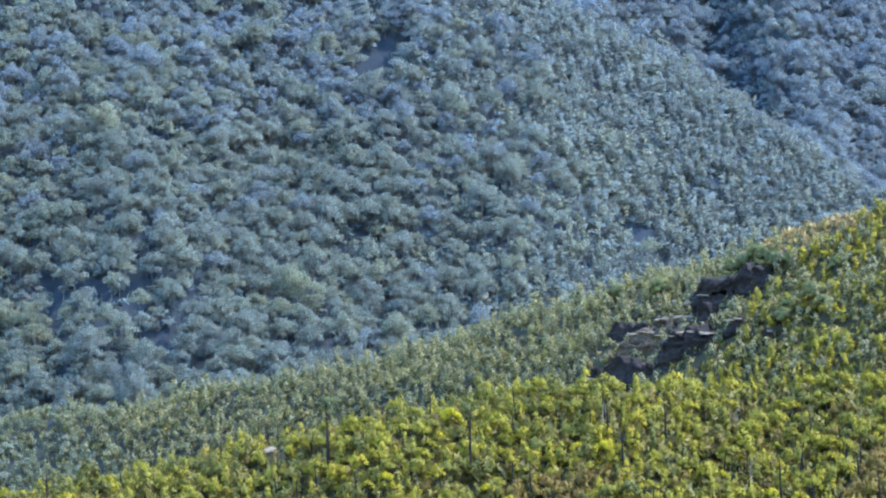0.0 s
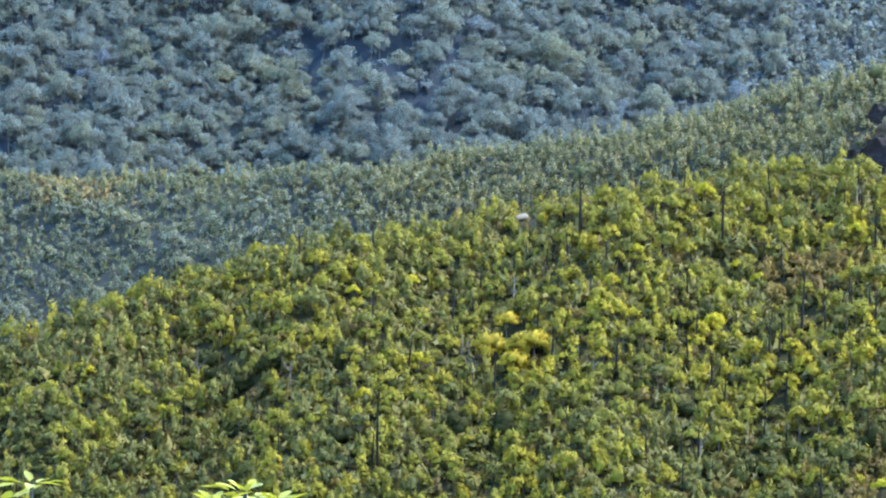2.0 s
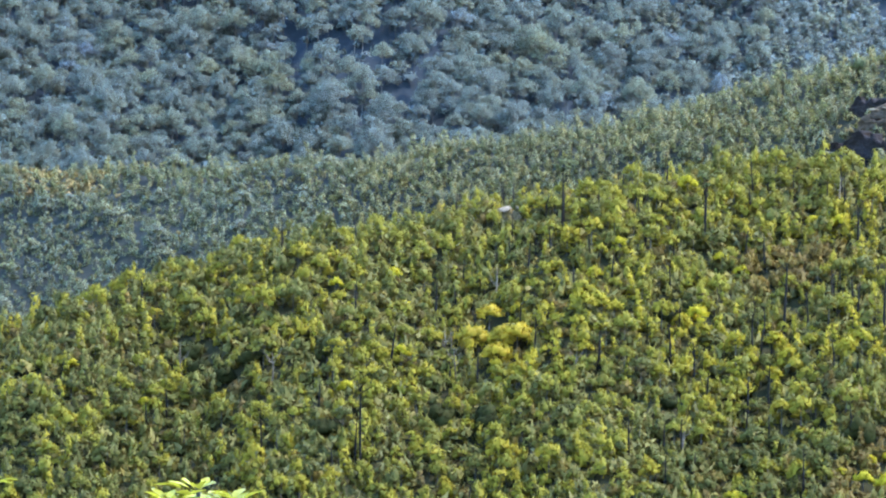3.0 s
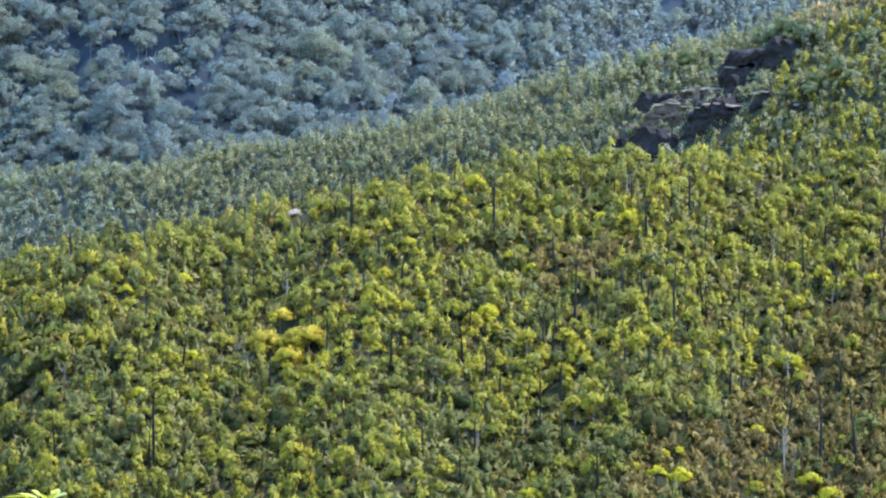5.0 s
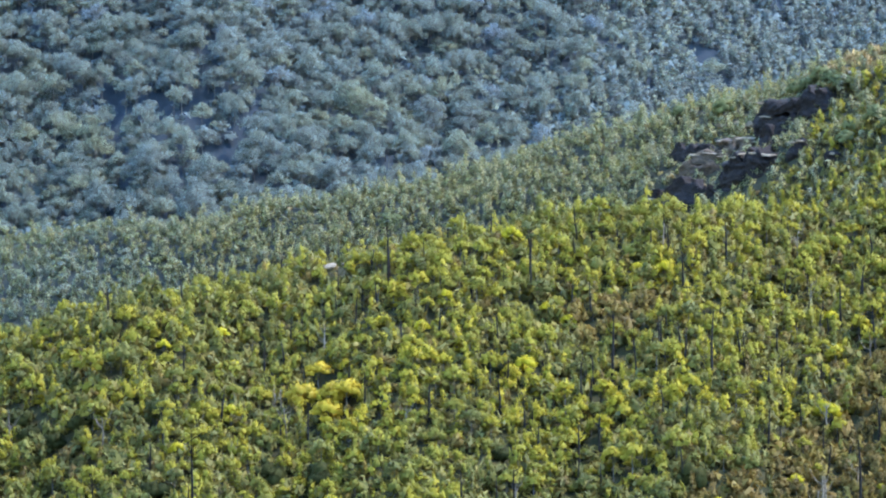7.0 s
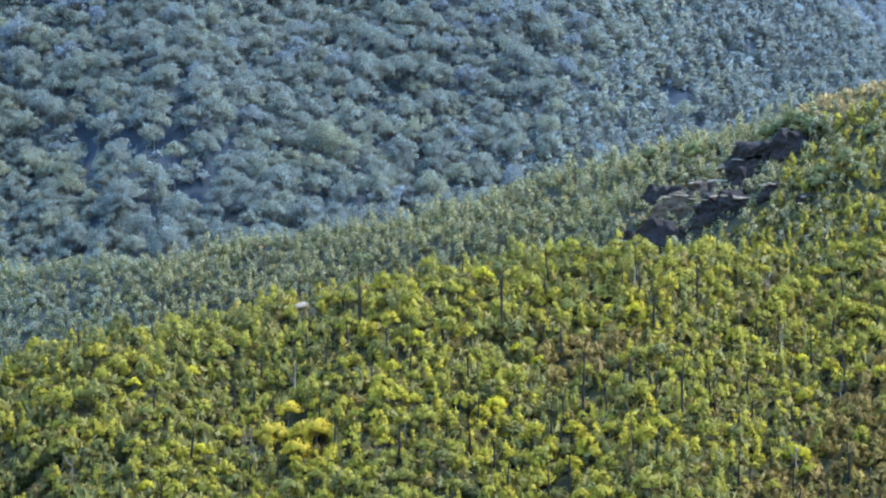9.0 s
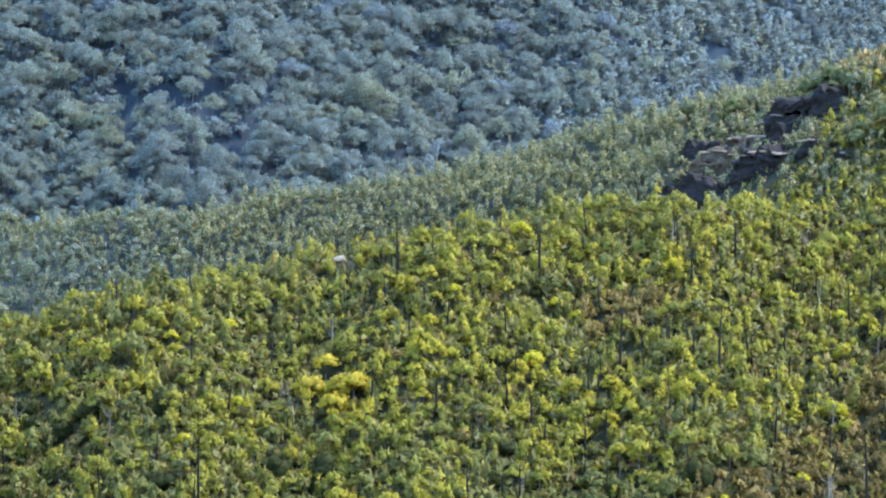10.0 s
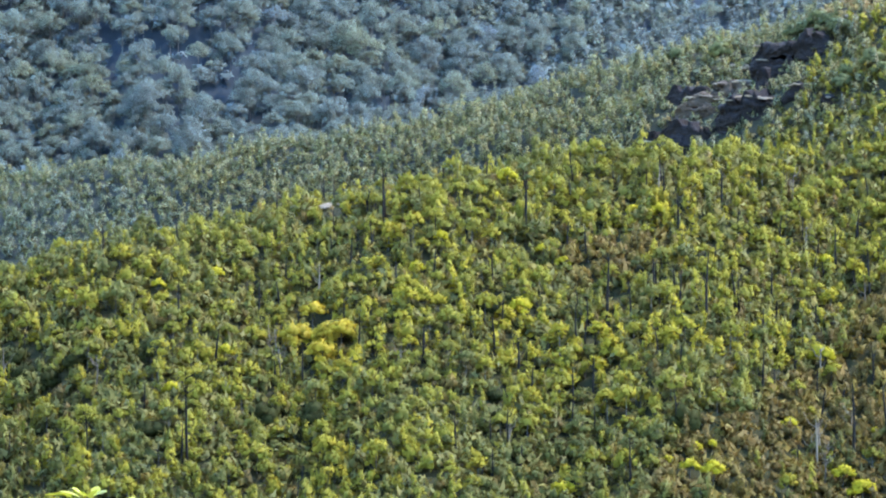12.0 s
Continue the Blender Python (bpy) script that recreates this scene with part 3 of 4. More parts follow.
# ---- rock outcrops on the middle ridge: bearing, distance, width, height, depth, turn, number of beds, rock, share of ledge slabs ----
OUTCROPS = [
    (4.02, 874, 14.5, 8.8, 8.0, -30, 2, SHADED_CLIFF, 0.25),
    (4.5, 868, 11.0, 6.0, 6.0, -34, 1, SHADED_CLIFF, 0.1),
    (3.84, 868, 3.6, 5.4, 3.0, -28, 1, SHADED_CLIFF, 0.1),
    (2.81, 887, 11.5, 4.2, 5.0, -28, 1, SHADED_CLIFF, 0.3),
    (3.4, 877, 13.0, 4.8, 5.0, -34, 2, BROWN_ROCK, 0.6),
    (3.64, 858, 16.5, 7.0, 7.0, -30, 1, SHADED_CLIFF, 0.75),
    (4.25, 852, 5.2, 4.4, 3.0, -30, 1, SHADED_CLIFF, 0.5),
    (2.74, 866, 20.0, 6.6, 6.0, -24, 1, SHADED_CLIFF, 0.2),
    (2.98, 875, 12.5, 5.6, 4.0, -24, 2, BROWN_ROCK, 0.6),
    (2.36, 875, 6.0, 3.6, 3.0, -24, 1, SHADED_CLIFF, 0.4),
    (4.77, 839, 5.5, 2.4, 2.5, -16, 1, SHADED_CLIFF, 0.8),
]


def rock_mesh(name, w, d, h, seed, material, rough, step=0.45):
    """A mass of bedded rock: a rounded block, its top uneven, cut back along joints and beds."""
    nx, ny, nz = max(5, int(w / step)), max(4, int(d / 0.8)), max(3, int(h / step))
    V, F, grid = [], [], {}

    def corner(i, j, k):
        if (i, j, k) in grid:
            return grid[i, j, k]
        x, y, z = 2 * i / nx - 1, 2 * j / ny - 1, k / nz
        top = 0.94 + 0.34 * noise.noise(Vector((x * w * 0.22 + seed * 5.3, 0.4, seed))) + 0.12 * noise.noise(Vector((x * w * 0.7, seed, 2.2)))
        top *= 1 - 0.5 * abs(x) ** 4
        round_y = (1 - 0.5 * abs(x) ** 4) * (1 - 0.16 * z ** 3)
        p = Vector((x * w / 2 * (1 - 0.12 * abs(y) ** 3), y * d / 2 * round_y, z * h * top))
        q = Vector((p.x * 0.35 + seed * 9.1, p.y * 0.35, p.z * 0.55))
        bed = noise.noise(Vector((p.x * 0.08, seed, math.floor(p.z / 0.9 + 0.5 * noise.noise(q * 0.5)) * 2.7)))
        joint = noise.noise(Vector((math.floor(p.x / 1.7 + 0.8 * noise.noise(q)) * 3.1, seed * 2.0, math.floor(p.z / 2.2))))
        out = (0.7 * bed + 0.9 * joint) * rough
        jag = (noise.noise_vector(q * 2.6) * 0.5 + noise.noise_vector(q * 0.7) * 0.9) * rough
        p += Vector((jag.x + (out * x if abs(x) > 0.9 else 0), jag.y + (out if y < -0.5 else 0), jag.z * 0.6))
        grid[i, j, k] = len(V)
        V.append(p[:])
        return grid[i, j, k]

    for i in range(nx):
        for k in range(nz):
            F.append((corner(i, 0, k), corner(i + 1, 0, k), corner(i + 1, 0, k + 1), corner(i, 0, k + 1)))
            F.append((corner(i + 1, ny, k), corner(i, ny, k), corner(i, ny, k + 1), corner(i + 1, ny, k + 1)))
        for j in range(ny):
            F.append((corner(i, j, nz), corner(i + 1, j, nz), corner(i + 1, j + 1, nz), corner(i, j + 1, nz)))
    for j in range(ny):
        for k in range(nz):
            F.append((corner(0, j + 1, k), corner(0, j, k), corner(0, j, k + 1), corner(0, j + 1, k + 1)))
            F.append((corner(nx, j, k), corner(nx, j + 1, k), corner(nx, j + 1, k + 1), corner(nx, j, k + 1)))
    return mesh_from(name, V, np.array(F).ravel(), np.full(len(F), 4), material)


def outcrop(bearing, r, w, h, d, turn, beds, rock, slabs, seed):
    """One or two courses of bedded rock, the upper set back, with thin pale ledges along their tops."""
    e, n = polar(bearing, r)
    words = "brown layered rock outcrop with pale ledges on a scrubby ridge" if rock == BROWN_ROCK else "layered rock outcrop with shade painted into its dark faces and pale ledges on a scrubby ridge"
    ob = tagged(new("rock_outcrop"), words, "rock", "cliff bands on the ridge")
    ob.matrix_basis = pose(*stand(e, n, 2.5), 0, 0, -bearing + turn)
    rng, z = np.random.default_rng(seed), 0.0
    for k in range(beds):
        t = 2.5 + h if beds == 1 else 2.5 + 0.62 * h if k == 0 else 0.4 * h
        bw = w * (1.0 if k == 0 else rng.uniform(0.72, 0.88))
        x0 = 0.0 if k == 0 else rng.uniform(-0.06, 0.06) * w
        back = (0.5 if rock == SHADED_CLIFF else 1.4) * k
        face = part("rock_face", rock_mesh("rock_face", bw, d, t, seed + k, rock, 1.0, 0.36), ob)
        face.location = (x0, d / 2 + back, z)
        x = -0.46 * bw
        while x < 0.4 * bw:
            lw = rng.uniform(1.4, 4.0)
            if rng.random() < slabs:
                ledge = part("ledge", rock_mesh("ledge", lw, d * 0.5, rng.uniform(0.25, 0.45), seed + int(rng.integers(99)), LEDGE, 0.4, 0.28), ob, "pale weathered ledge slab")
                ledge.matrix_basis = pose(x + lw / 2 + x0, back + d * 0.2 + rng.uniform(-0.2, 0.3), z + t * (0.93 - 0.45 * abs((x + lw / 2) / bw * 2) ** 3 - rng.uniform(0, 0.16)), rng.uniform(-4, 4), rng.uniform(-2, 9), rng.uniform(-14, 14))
            x += lw * rng.uniform(0.7, 1.2)
        z += t * 0.9
    return ob


for i, o in enumerate(OUTCROPS):
    outcrop(*o, 60 + 9 * i)

# ---- middle ridge: regrowth scrub ----
MID_KINDS = templates(12, 18, column_clumps, 5, (2.7, 4.8), (0.6, 1.0), 8, 0.36, 0.1, 0.5, 2.2, 0.7, 0.35) + templates(13, 8, low_clumps, 5, (1.8, 3.0), (1.0, 1.7), 8, 0.36, 0.08, 0.5, 1.8, 0.7, 0.35)
SADDLE_KINDS = forest_kinds(24, 4, 7, (2.8, 4.6), (1.5, 2.5), 7, 0.36, 0.1)
spots = jittered(23, (-9.6, 7.2), (770, 1100), 2.5)
b_, r_ = bearing_of(spots)
r2 = 960 - 14 * np.clip(b_, -10, 9)
keep = (r_ > r2 - 55 - 9 * np.clip(b_, 0, 7) - 15 * np.clip(-b_ - 5, 0, 5)) & (r_ < r2 + 16)
for bearing, r, w, h, d, turn, beds, rock, slabs in OUTCROPS:
    e, n = polar(bearing, r)
    t = radians(bearing - turn)
    x = (spots[:, 0] - e) * math.cos(t) - (spots[:, 1] - n) * math.sin(t)
    y = (spots[:, 0] - e) * math.sin(t) + (spots[:, 1] - n) * math.cos(t)
    keep &= ~((np.abs(x) < w * 0.47) & (y > -0.75 * h) & (y < d * 0.6))
spots, r2, r_ = spots[keep], r2[keep], r_[keep]
b_, r_ = bearing_of(spots)
r2 = 960 - 14 * np.clip(b_, -10, 9)
dice = np.random.default_rng(6).random(len(r_))
heath = ((b_ > 4.6) & (b_ < 6.2) & (r_ > 872) & (dice < 0.88)) | ((b_ < -7.5) & (b_ > -8.7) & (r_ > r2 - 20) & (dice < 0.45)) | ((b_ > 2.3) & (b_ < 3.6) & (r_ > 866) & (r_ < 886) & (dice < 0.4)) | (dice < 0.02)
sunny = ~heath & ((b_ > 4.45) | ((b_ > 3.1) & (r_ < 852))) & (dice < 0.5)
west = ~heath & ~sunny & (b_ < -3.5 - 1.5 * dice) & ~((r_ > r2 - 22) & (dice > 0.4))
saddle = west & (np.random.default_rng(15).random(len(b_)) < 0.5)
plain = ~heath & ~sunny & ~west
plant_field("ridge_heath", "rusty low heath on the ridge top", "heath", spots[heath], MID_KINDS[18:], HEATH_LEAF, BARK, 36, 0.4, 0.8, 40,
            "heath_bush", "rusty brown heath bush on the ridge top", "heath bushes", -r_[heath])
plant_field("flank_scrub", "yellow-green regrowth below the rock outcrops", "scrub", spots[sunny], MID_KINDS, NEAR_LEAF, BARK, 37, 0.65, 1.25, 120,
            "flank_shrub", "yellow-green upright shrub below the outcrops", "shrubs below the outcrops", r_[sunny])
plant_field("saddle_scrub", "green scrub on the far saddle of the ridge, tinted blue for haze", "scrub", spots[saddle], MID_KINDS + SADDLE_KINDS, SADDLE_HAZE_LEAF, BARK, 39, 0.6, 1.4, 60,
            "saddle_shrub", "green shrub on the saddle of the ridge, tinted blue for haze", "shrubs on the saddle", r_[saddle])
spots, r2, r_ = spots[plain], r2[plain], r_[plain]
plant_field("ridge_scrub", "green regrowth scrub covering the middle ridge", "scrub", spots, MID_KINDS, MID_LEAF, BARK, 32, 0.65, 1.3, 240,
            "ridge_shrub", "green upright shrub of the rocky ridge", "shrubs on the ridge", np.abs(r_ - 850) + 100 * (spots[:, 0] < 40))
RIDGE_BIG = [plant_meshes(k, BUSH_LEAF, BARK) for k in templates(16, 4, broad_clumps, 16, (3.6, 5.2), (2.0, 3.0), 16, 0.26, 0.15, 0.5, 1.2)]
rng = np.random.default_rng(8)
for bearing, r in [(4.5, 880), (4.62, 878), (4.75, 875), (4.85, 871), (4.4, 882), (3.3, 900), (2.7, 912), (4.95, 840), (5.05, 843), (5.5, 834), (5.35, 840), (5.7, 850), (4.62, 873), (4.95, 868), (4.3, 885)]:
    e, n = polar(bearing, r)
    plant("ridge_tree", "dark green bushy tree beside the rock outcrops", "bushy trees by the outcrops", RIDGE_BIG[rng.integers(4)], stand(e, n), rng, rng.uniform(1.0, 1.4), rng.uniform(0.8, 1.1))

LOW_RIDGE = templates(26, 8, low_clumps, 4, (0.9, 1.6), (1.2, 1.8), 7, 0.42, 0.04, 0.5, 1.6, 0, 0.6)
fill_spots = jittered(27, (-9.6, 7.2), (770, 1100), 2.7)
b_, r_ = bearing_of(fill_spots)
r2 = 960 - 14 * np.clip(b_, -10, 9)
keep = (r_ > r2 - 55 - 9 * np.clip(b_, 0, 7) - 15 * np.clip(-b_ - 5, 0, 5)) & (r_ < r2 + 14)
rusty = ((b_ > 4.6) & (b_ < 6.2) & (r_ > 872)) | ((b_ < -7.5) & (b_ > -8.7) & (r_ > r2 - 20))
golden = ~rusty & ((b_ > 4.45) | ((b_ > 3.1) & (r_ < 852)))
hazy_side = b_ < -3.5 - 1.5 * np.random.default_rng(28).random(len(b_))
for nm, place, leaf, words in (("low_heath", rusty, HEATH_LEAF, "low rusty heath on the ridge top"), ("low_flank_scrub", golden, LOW_LEAF, "low yellow-green scrub below the outcrops"), ("low_ridge_scrub", ~hazy_side & ~rusty & ~golden, MID_LEAF, "low green scrub filling the gaps on the ridge"), ("low_saddle_scrub", hazy_side & ~rusty, SADDLE_HAZE_LEAF, "low green scrub filling the gaps on the saddle, tinted blue for haze")):
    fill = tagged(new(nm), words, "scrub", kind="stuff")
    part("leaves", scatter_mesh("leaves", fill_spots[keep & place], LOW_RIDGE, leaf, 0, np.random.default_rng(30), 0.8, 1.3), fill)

# ---- near slope: shrubs, dry scrub, darker bushes ----
NEAR_KINDS = (templates(14, 14, column_clumps, 5, (2.0, 3.6), (0.5, 0.9), 12, 0.25, 0.06, 0.5, 3.0, 0.62) + templates(15, 10, broad_clumps, 9, (2.2, 3.8), (1.0, 1.8), 11, 0.26, 0.07, 0.5, 1.6, 0.66)
              + templates(46, 10, low_clumps, 6, (1.4, 2.4), (0.8, 1.5), 11, 0.26, 0.05, 0.5, 2.4, 0.62))
YELLOW = [(-2.11, 553), (-1.85, 555), (-2.48, 559), (-2.0, 558), (-2.24, 565.5), (0.58, 564.5), (4.66, 566), (1.16, 522.5), (4.97, 535.5), (5.23, 532), (2.89, 524), (3.21, 522.5), (4.61, 566.5), (-1.41, 574.5), (0.24, 598), (-3.56, 576), (0.89, 582.5), (1.16, 581.5), (4.72, 592.5), (2.12, 595.5), (-5.54, 526), (-0.49, 576.5), (3.5, 561),
          (4.03, 569.5), (-2.18, 591.5), (-2.72, 592), (1.66, 551), (-4.17, 540.5), (2.58, 526), (-6.91, 546.5), (-7.89, 550.5)]
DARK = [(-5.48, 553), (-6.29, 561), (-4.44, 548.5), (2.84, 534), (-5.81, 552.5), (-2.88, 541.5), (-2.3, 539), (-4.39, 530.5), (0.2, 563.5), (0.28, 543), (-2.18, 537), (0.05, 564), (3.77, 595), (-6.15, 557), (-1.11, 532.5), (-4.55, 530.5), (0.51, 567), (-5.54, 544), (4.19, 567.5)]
spots = jittered(24, (-9.8, 7.4), (508, 632), 2.0)
# open places round the boulders and the trees that stand out
for (bearing, r), reach in [(p, 1.4) for p in YELLOW[:12] + DARK[4:]] + [(p, 2.3) for p in DARK[:4]] + [((-2.06, 600.0), 2.6), ((-2.03, 605.0), 1.7), ((-2.03, 609.0), 1.7), ((-2.0, 597.5), 2.2), ((-8.53, 549), 1.6), ((-8.61, 562.5), 1.2)]:
    e, n = polar(bearing, r)
    spots = spots[np.hypot(spots[:, 0] - e, spots[:, 1] - n) > reach]
b_, r_ = bearing_of(spots)
rng = np.random.default_rng(9)
dice = rng.random(len(r_))
patchy = np.sin(spots[:, 0] * 0.21 + 1.0) * np.sin(spots[:, 1] * 0.17) + 0.5 * np.sin(spots[:, 0] * 0.53 + spots[:, 1] * 0.4)
dry_zone = (b_ > 2.4) & (r_ < 523 + 20 * (b_ - 2.3) + 4 * patchy) | (b_ > 0.9) & (b_ < 2.9) & (r_ > 574) & (r_ < 588) & (patchy > 0)
dry = (dry_zone & (dice < 0.8)) | (dice < 0.1)
dark = ~dry & (dice > 1 - np.where(b_ < -6.0, 0.45, np.where(b_ < -4.0, 0.3, 0.11)) - 0.1 * (patchy > 0.7) - 0.5 * ((b_ > -0.3) & (b_ < 3.4) & (r_ < 536 + 4 * patchy)))
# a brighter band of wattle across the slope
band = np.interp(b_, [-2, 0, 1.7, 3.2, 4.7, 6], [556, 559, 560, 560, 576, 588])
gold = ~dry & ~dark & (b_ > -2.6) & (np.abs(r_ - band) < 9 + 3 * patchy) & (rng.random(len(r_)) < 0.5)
green = ~dry & ~dark & ~gold
plant_field("slope_scrub", "yellow-green shrubs and young trees on the near slope", "scrub", spots[green], NEAR_KINDS, NEAR_LEAF, BARK, 33, 0.6, 1.4, 300,
            "slope_shrub", "yellow-green leafy shrub on the near slope", "shrubs on the near slope", np.abs(r_[green] - 518))
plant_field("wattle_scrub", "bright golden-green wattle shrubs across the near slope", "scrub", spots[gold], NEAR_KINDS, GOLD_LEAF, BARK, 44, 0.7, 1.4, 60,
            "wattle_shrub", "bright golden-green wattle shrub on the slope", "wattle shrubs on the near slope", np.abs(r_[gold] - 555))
plant_field("dry_scrub", "brownish half-dry scrub on the near slope", "scrub", spots[dry], NEAR_KINDS[:6] + NEAR_KINDS[24:], DRY_LEAF, BARK, 34, 0.6, 1.2, 80,
            "dry_shrub", "brownish half-dry shrub on the near slope", "dry shrubs on the near slope", np.abs(r_[dry] - 518))
plant_field("dark_scrub", "dark green bushes among the paler scrub", "scrub", spots[dark], NEAR_KINDS, OLIVE_LEAF, BARK, 35, 0.7, 1.4, 120,
            "dark_bush", "dark green bush among paler scrub", "dark bushes on the near slope", np.abs(r_[dark] - 518))

LOW_KINDS = templates(20, 8, low_clumps, 4, (0.7, 1.2), (0.9, 1.4), 8, 0.3, 0.04, 0.5, 1.6, 0, 0.6)
for nm, place, leaf, words in (("low_scrub", ~dry_zone, LOW_LEAF, "low olive-green scrub filling the gaps between shrubs"), ("low_dry_scrub", dry_zone, DRY_LEAF, "low brownish scrub filling the gaps between shrubs")):
    low = spots[place] + [0.9, 0.7, 0]
    low[:, 2] = land(low[:, 0], low[:, 1])
    fill = tagged(new(nm), words, "scrub", kind="stuff")
    part("leaves", scatter_mesh("leaves", low, LOW_KINDS, leaf, 0, np.random.default_rng(29), 1.0, 1.7), fill)

# yellow-crowned young trees and larger dark bushes that stand out
ACCENT = templates(17, 8, broad_clumps, 14, (2.8, 4.0), (1.3, 1.9), 20, 0.19, 0.09, 0.5, 2.0)
YELLOW_MESHES = [plant_meshes(k, YELLOW_LEAF, BARK) for k in ACCENT]
AMBER_MESHES = [plant_meshes(k, AMBER_LEAF, BARK) for k in ACCENT]
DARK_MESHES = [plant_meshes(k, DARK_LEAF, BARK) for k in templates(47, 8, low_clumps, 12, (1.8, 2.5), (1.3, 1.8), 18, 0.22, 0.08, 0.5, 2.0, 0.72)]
rng = np.random.default_rng(10)
for k, (bearing, r) in enumerate(YELLOW + spread(41, 14, (-8.5, 6.5), (515, 605))):
    e, n = polar(bearing, r)
    plant("yellow_tree", "young tree with an amber-yellow crown" if k < 5 else "young tree with a bright yellow-green crown", "yellow-crowned trees", (AMBER_MESHES if k < 5 else YELLOW_MESHES)[rng.integers(8)], stand(e, n), rng, rng.uniform(1.35, 1.6) if k < 4 else rng.uniform(1.0, 1.3) if k < 12 else rng.uniform(0.5, 1.0), rng.uniform(0.8, 1.1))
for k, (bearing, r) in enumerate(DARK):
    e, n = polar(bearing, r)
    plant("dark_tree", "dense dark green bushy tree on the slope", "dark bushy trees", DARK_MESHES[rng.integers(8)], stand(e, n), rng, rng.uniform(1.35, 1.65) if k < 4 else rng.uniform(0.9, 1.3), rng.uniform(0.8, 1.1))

# ---- fire-killed trunks: bearing, distance, height ----
SNAGS = [(0.65, 591, 8.2), (-1.26, 587.5, 6.7), (-2.7, 600.5, 4.8), (1.76, 564.5, 10.0), (2.35, 569, 6.1), (2.73, 565, 6.1), (3.12, 564, 9.4), (3.57, 591.5, 4.8), (4.19, 611.5, 5.2), (5.29, 612.5, 5.3), (-2.95, 569, 6.9),
         (-0.72, 546.5, 5.1), (-4.04, 525, 5.6), (2.96, 546.5, 3.7), (0.43, 532.5, 5.4), (2.08, 521.5, 6.3), (5.1, 541.5, 10.4), (5.6, 541.5, 9.0), (-1.07, 565, 4.5), (5.33, 583, 7.0), (1.85, 604, 4.7),
         (2.5, 601, 4.8), (1.27, 607.5, 4.5), (-5.09, 579, 5.2), (-4.06, 562, 5.3), (0.35, 560.5, 4.9), (3.57, 570, 4.6), (4.0, 580.5, 4.7), (4.87, 592, 7.1), (5.94, 598.5, 5.6)]


def snag(bearing, r, h, rng, grey=False):
    """A bare scorched trunk, bent a little, with a few broken limbs."""
    e, n = polar(bearing, r)
    ob = tagged(new("dead_tree"), "pale grey dead tree with broken limbs" if grey else "charred bare trunk of a fire-killed tree", "dead tree", "dead trees on the near slope")
    ob.location = stand(e, n, 0.3)
    mat = GREY_WOOD if grey else CHARRED
    lean, bend = rng.normal(0, 0.05, 2), rng.normal(0, 0.12, 2)
    R0 = (0.095 + 0.012 * h) * (0.9 if grey else 1.0)
    pts = [(lean[0] * z + bend[0] * math.sin(z / h * 3), lean[1] * z + bend[1] * math.sin(z / h * 2.4), z) for z in np.linspace(0, h + 0.3, 6)]
    v, f = grow(pts, [R0 * q for q in (1.35, 1.0, 0.9, 0.75, 0.55, 0.25)], 6)
    part("trunk", mesh_from("trunk", v, f.ravel(), np.full(len(f), 3), mat), ob)
    for _ in range(int(rng.integers(2, 5)) + (3 if grey else 0)):
        k = rng.uniform(0.45, 0.95)
        i = min(int(k * 5), 4)
        p = Vector(pts[i]).lerp(Vector(pts[i + 1]), k * 5 - i)
        t, ln = rng.uniform(0, 2 * math.pi), rng.uniform(0.4, 1.2) * (1.5 if grey else 1.0)
        q = [p, p + Vector((math.cos(t), math.sin(t), 0.55)) * ln * 0.5, p + Vector((math.cos(t) * 0.9, math.sin(t) * 0.9, 1.1)) * ln]
        v, f = grow(q, [R0 * 0.4, R0 * 0.3, R0 * 0.12], 4)
        part("limb", mesh_from("limb", v, f.ravel(), np.full(len(f), 3), mat), ob)
    return ob


rng = np.random.default_rng(12)
for bearing, r, h in SNAGS:
    snag(bearing, r, h, rng)
for bearing, r in spread(42, 95, (-3.0, 6.8), (545, 612)) + spread(43, 50, (-8.8, 6.5), (515, 590)):
    snag(bearing, r, rng.uniform(2.8, 6.0), rng, rng.random() < 0.06)
for bearing, r, h in [(4.61, 540.5, 6.5), (4.72, 537, 4.5), (4.55, 541.5, 4.0), (4.66, 542.5, 5.5), (4.78, 541, 3.2), (5.08, 548.5, 3.0), (-2.7, 556, 3.2), (-2.85, 558, 4.0), (0.45, 531, 4.5), (-6.4, 556, 6.0), (-5.2, 545, 5.0)]:
    snag(bearing, r, h, rng, True)


# ---- pale boulders ----
def boulder(bearing, r, size, seed):
    e, n = polar(bearing, r)
    bm = bmesh.new()
    bmesh.ops.create_icosphere(bm, subdivisions=3, radius=1)
    for v in bm.verts:
        k = 1 + 0.35 * noise.noise(v.co * 1.3 + Vector((seed * 3.3, 0, 0))) + 0.12 * noise.noise(v.co * 3.1)
        v.co = Vector((v.co.x * k, v.co.y * k * 0.8, max(-0.4, min(0.5, v.co.z * k * 0.7)))) * size
    me = bpy.data.meshes.new("boulder")
    bm.to_mesh(me)
    bm.free()
    me.materials.append(LEDGE if r > 700 else PALE)
    ob = tagged(new("boulder", me), "pale weathered boulder lying in scrub on the slope", "rock", "pale boulders")
    x, y, z = stand(e, n)
    ob.matrix_basis = pose(x, y, z + size * 0.3, 18 if 590 < r < 700 else 4, -6, seed * 50 if r < 590 or r > 700 else 8) @ Matrix.Diagonal((1.3, 1, 0.6, 1) if 590 < r < 700 else (1, 1, 1, 1))


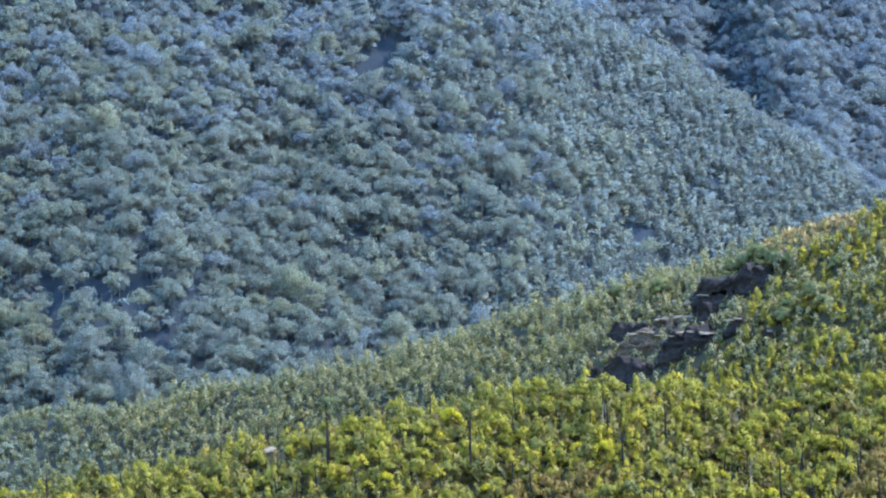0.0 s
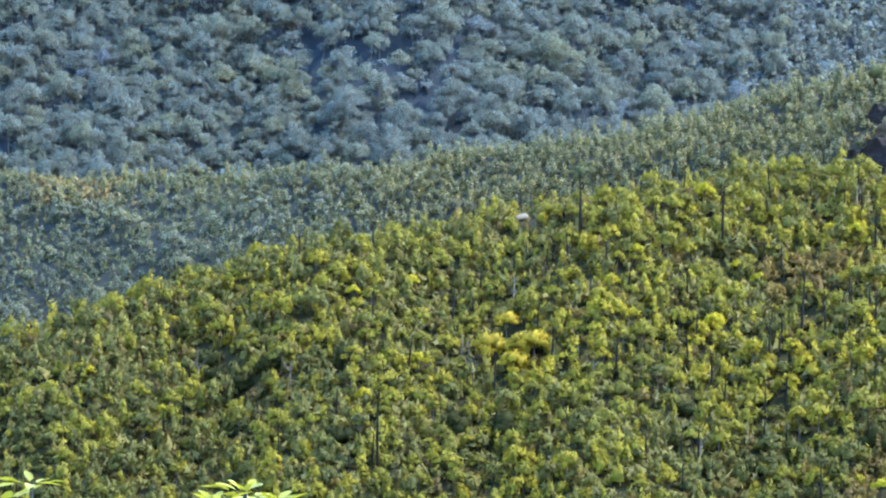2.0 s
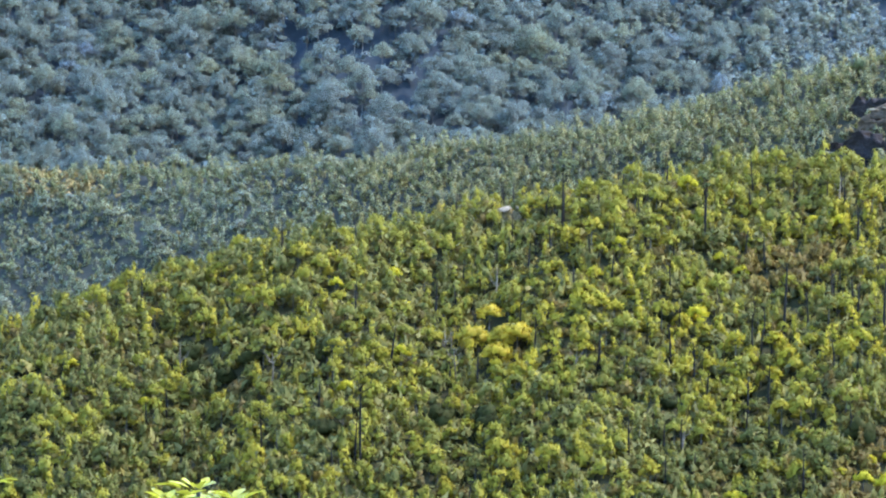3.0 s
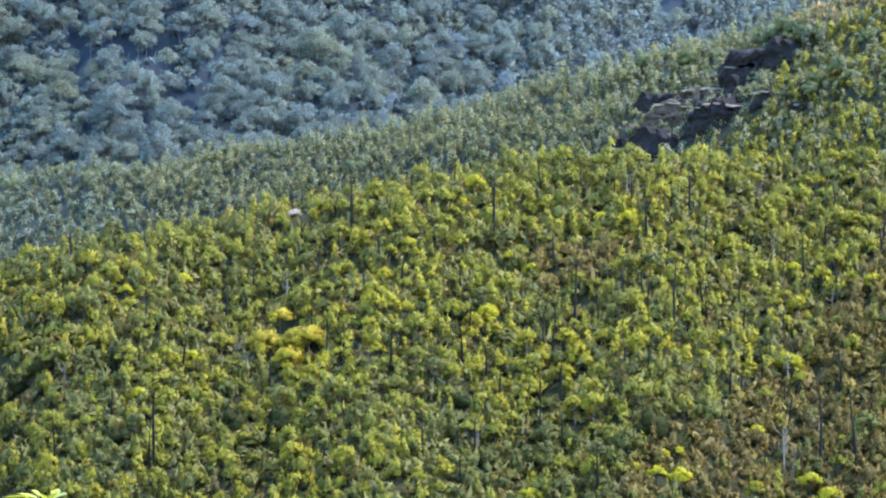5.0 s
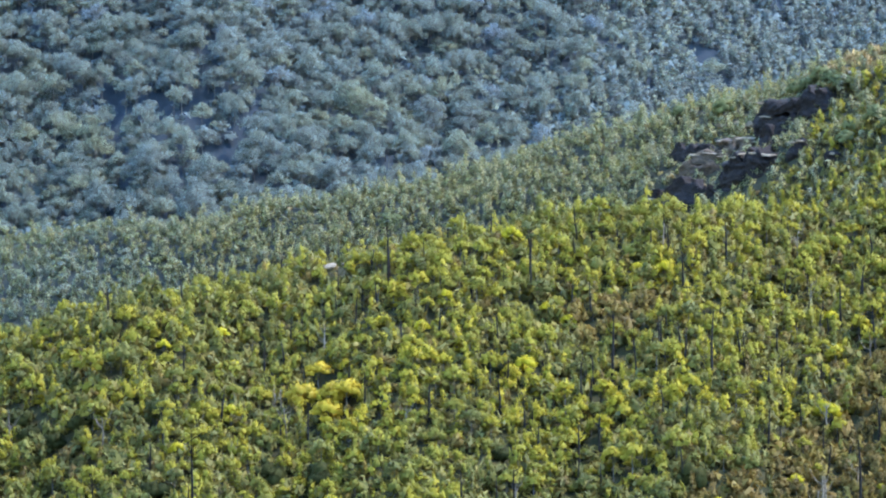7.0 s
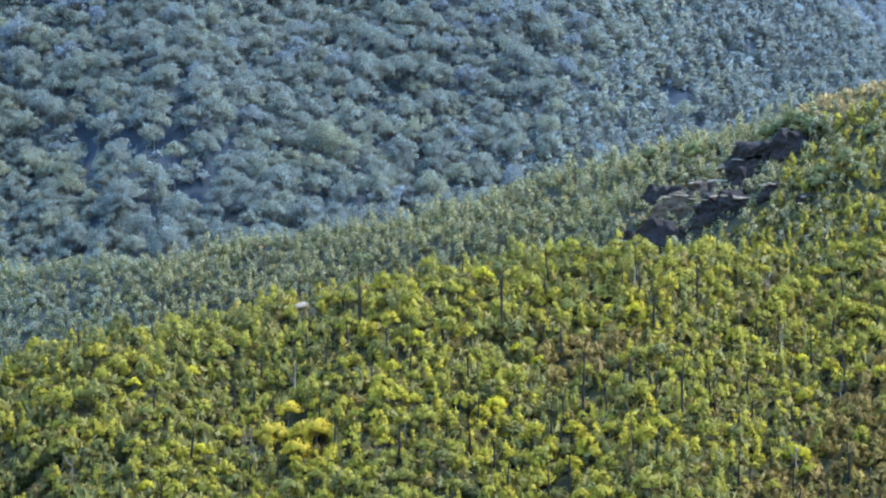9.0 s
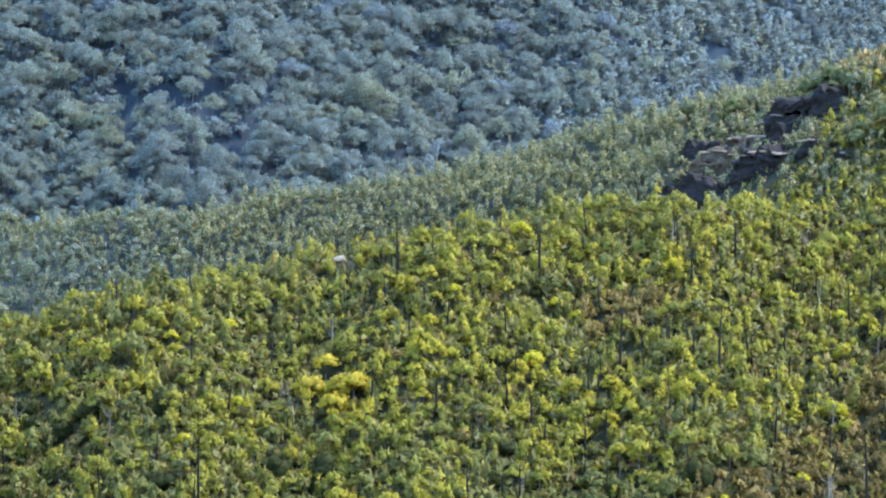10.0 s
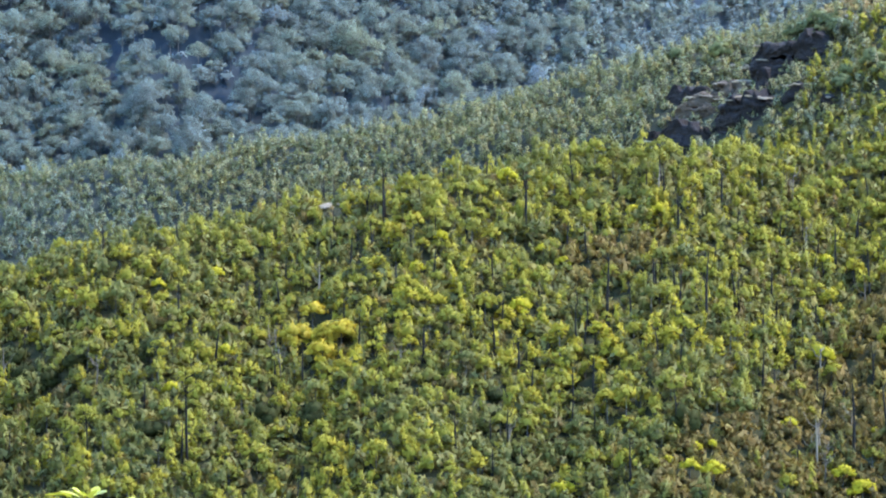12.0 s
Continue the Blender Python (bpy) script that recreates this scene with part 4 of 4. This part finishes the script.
for i, (bearing, r, size) in enumerate([(-2.05, 602.0, 1.0), (-1.94, 602.5, 0.65), (-8.53, 550, 0.8), (-8.61, 563.5, 0.5), (3.96, 551, 0.4), (5.03, 842, 0.9), (5.3, 870, 1.5), (5.06, 876, 1.4), (3.5, 893, 1.2), (3.25, 897, 1.1), (3.68, 889, 1.3), (3.34, 894, 0.8), (3.6, 890, 0.9), (4.45, 886, 1.1), (5.65, 872, 1.2), (4.45, 858, 0.8), (3.9, 846, 0.7)]):
    boulder(bearing, r, size, i + 1)


# ---- slender trees that stand above the scrub: bearing, distance, height, crown radius ----
def slender_tree(bearing, r, h, crown_r, seed, leaf):
    rng = np.random.default_rng(seed)
    e, n = polar(bearing, r)
    ob = tagged(new("slender_tree"), "tall slender tree with a thin olive crown above the scrub", "tree", "slender trees on the near slope")
    ob.location = stand(e, n, 0.3)
    lean = rng.normal(0, 0.03, 2)
    pts = [Vector((lean[0] * z, lean[1] * z, z)) for z in np.linspace(0, h * 0.95, 6)]
    R0 = 0.07 + 0.008 * h
    v, f = grow(pts, [R0 * q for q in (1.3, 1.0, 0.85, 0.7, 0.5, 0.2)], 6)
    part("trunk", mesh_from("trunk", v, f.ravel(), np.full(len(f), 3), CHARRED), ob)
    clumps = []
    for k in range(9):
        t = rng.uniform(0, 2 * math.pi)
        q = crown_r * rng.uniform(0.15, 0.85)
        at = Vector((math.cos(t) * q + lean[0] * h, math.sin(t) * q + lean[1] * h, h * rng.uniform(0.72, 0.98)))
        s = crown_r * rng.uniform(0.28, 0.45)
        clumps.append((at[:], (s, s, s * 0.75)))
        if k < 6:
            p = pts[3].lerp(pts[5], rng.uniform(0, 0.8))
            v, f = grow([p, p.lerp(at, 0.55) - Vector((0, 0, 0.1)), at], [R0 * 0.45, R0 * 0.3, R0 * 0.1], 4)
            part("limb", mesh_from("limb", v, f.ravel(), np.full(len(f), 3), CHARRED), ob)
    cv, cf, cn = crown_template(rng, clumps, 26, 0.2, 0.6, 1.0, 0.45)
    part("crown", mesh_from("crown", cv, cf.ravel(), np.full(len(cf), 3), leaf, np.full(len(cv), 0.3), cn), ob)


for i, (bearing, r, h, c) in enumerate([(-3.96, 525, 13.5, 2.5), (0.66, 590, 10.5, 1.4), (-1.28, 587, 10.0, 1.9), (1.5, 606, 4.5, 1.2), (-5.3, 527, 8.5, 2.2), (-0.75, 547, 7.5, 1.2), (-6.6, 545, 7.0, 1.8), (2.3, 600, 5.5, 1.0), (4.4, 600, 5.5, 1.2), (-4.35, 541, 7.0, 1.8)]):
    slender_tree(bearing, r, h, c, 300 + i, BUSH_LEAF if i in (1, 2) else NEAR_LEAF)


# ---- the bush below the viewpoint: leafy shoots on long stems ----
def leaf_blade(rng, at, way, length, V, F):
    way = way.normalized()
    side = way.cross(Vector((0, 0, 1)) + Vector(rng.normal(0, 0.3, 3))).normalized()
    up = side.cross(way).normalized()
    b = len(V)
    rows = [(0.0, 0.03), (0.25, 0.2), (0.55, 0.24), (0.82, 0.14), (1.0, 0.0)]
    for t, w in rows:
        mid = at + way * (t * length) - up * (0.28 * t * t * length)
        V += [mid + side * (w * length) + up * (0.1 * w * length), mid - up * (0.12 * w * length), mid - side * (w * length) + up * (0.1 * w * length)]
    for i in range(len(rows) - 1):
        for k in (0, 1):
            a = b + 3 * i + k
            F += [(a, a + 3, a + 4), (a, a + 4, a + 1)]


def leafy_bush(bearing, r, tips, seed):
    rng = np.random.default_rng(seed)
    e, n = polar(bearing, r)
    base = Vector(stand(e, n, 0.1))
    ob = tagged(new("leafy_bush"), "bright yellow-green leafy bush close by on the slope", "bush", "bushes below the viewpoint")
    ob.location = base
    for tb, tr, rise in tips:
        x, y = polar(tb, tr)
        top = Vector((x, y, tr * math.tan(radians(rise)))) - base
        pts = [Vector((0, 0, 0)), top * 0.35 + Vector((rng.uniform(-0.1, 0.1), 0, 0.1)), top * 0.75 + Vector((0, 0, 0.05)), top]
        v, f = grow(pts, [0.03, 0.022, 0.014, 0.006], 5)
        stem = part("stem", mesh_from("stem", v, f.ravel(), np.full(len(f), 3), BARK), ob)
        V, F = [], []
        for k in range(46):
            t = 1 - abs(rng.normal(0, 0.2)) if k > 8 else 1.0
            t = max(0.3, t)
            p = pts[2].lerp(pts[3], max(0, (t - 0.75) / 0.25)) if t > 0.75 else pts[1].lerp(pts[2], (t - 0.35) / 0.4)
            a = rng.uniform(0, 2 * math.pi)
            p = p + Vector((math.cos(a), math.sin(a), 0)) * rng.uniform(0, 0.06) * (4 - 3 * t)
            leaf_blade(rng, p, Vector((math.cos(a), math.sin(a), rng.uniform(0.1, 0.9) * (1.0 if t > 0.95 else 0.5))), rng.uniform(0.045, 0.085), V, F)
        V, F = np.array([q[:] for q in V]), np.array(F)
        part("leaves", mesh_from("leaves", V, F.ravel(), np.full(len(F), 3), BRIGHT_LEAF, np.full(len(V), rng.random())), stem)
    return ob


leafy_bush(-5.8, 12.6, [(-5.75, 12.0, -5.55), (-5.3, 12.1, -5.68), (-6.15, 11.9, -5.7), (-5.5, 12.2, -5.75), (-6.0, 12.3, -5.7)], 71)
leafy_bush(-8.7, 12.4, [(-8.65, 12.0, -5.5), (-8.3, 12.2, -6.0), (-9.1, 12.0, -5.7)], 72)
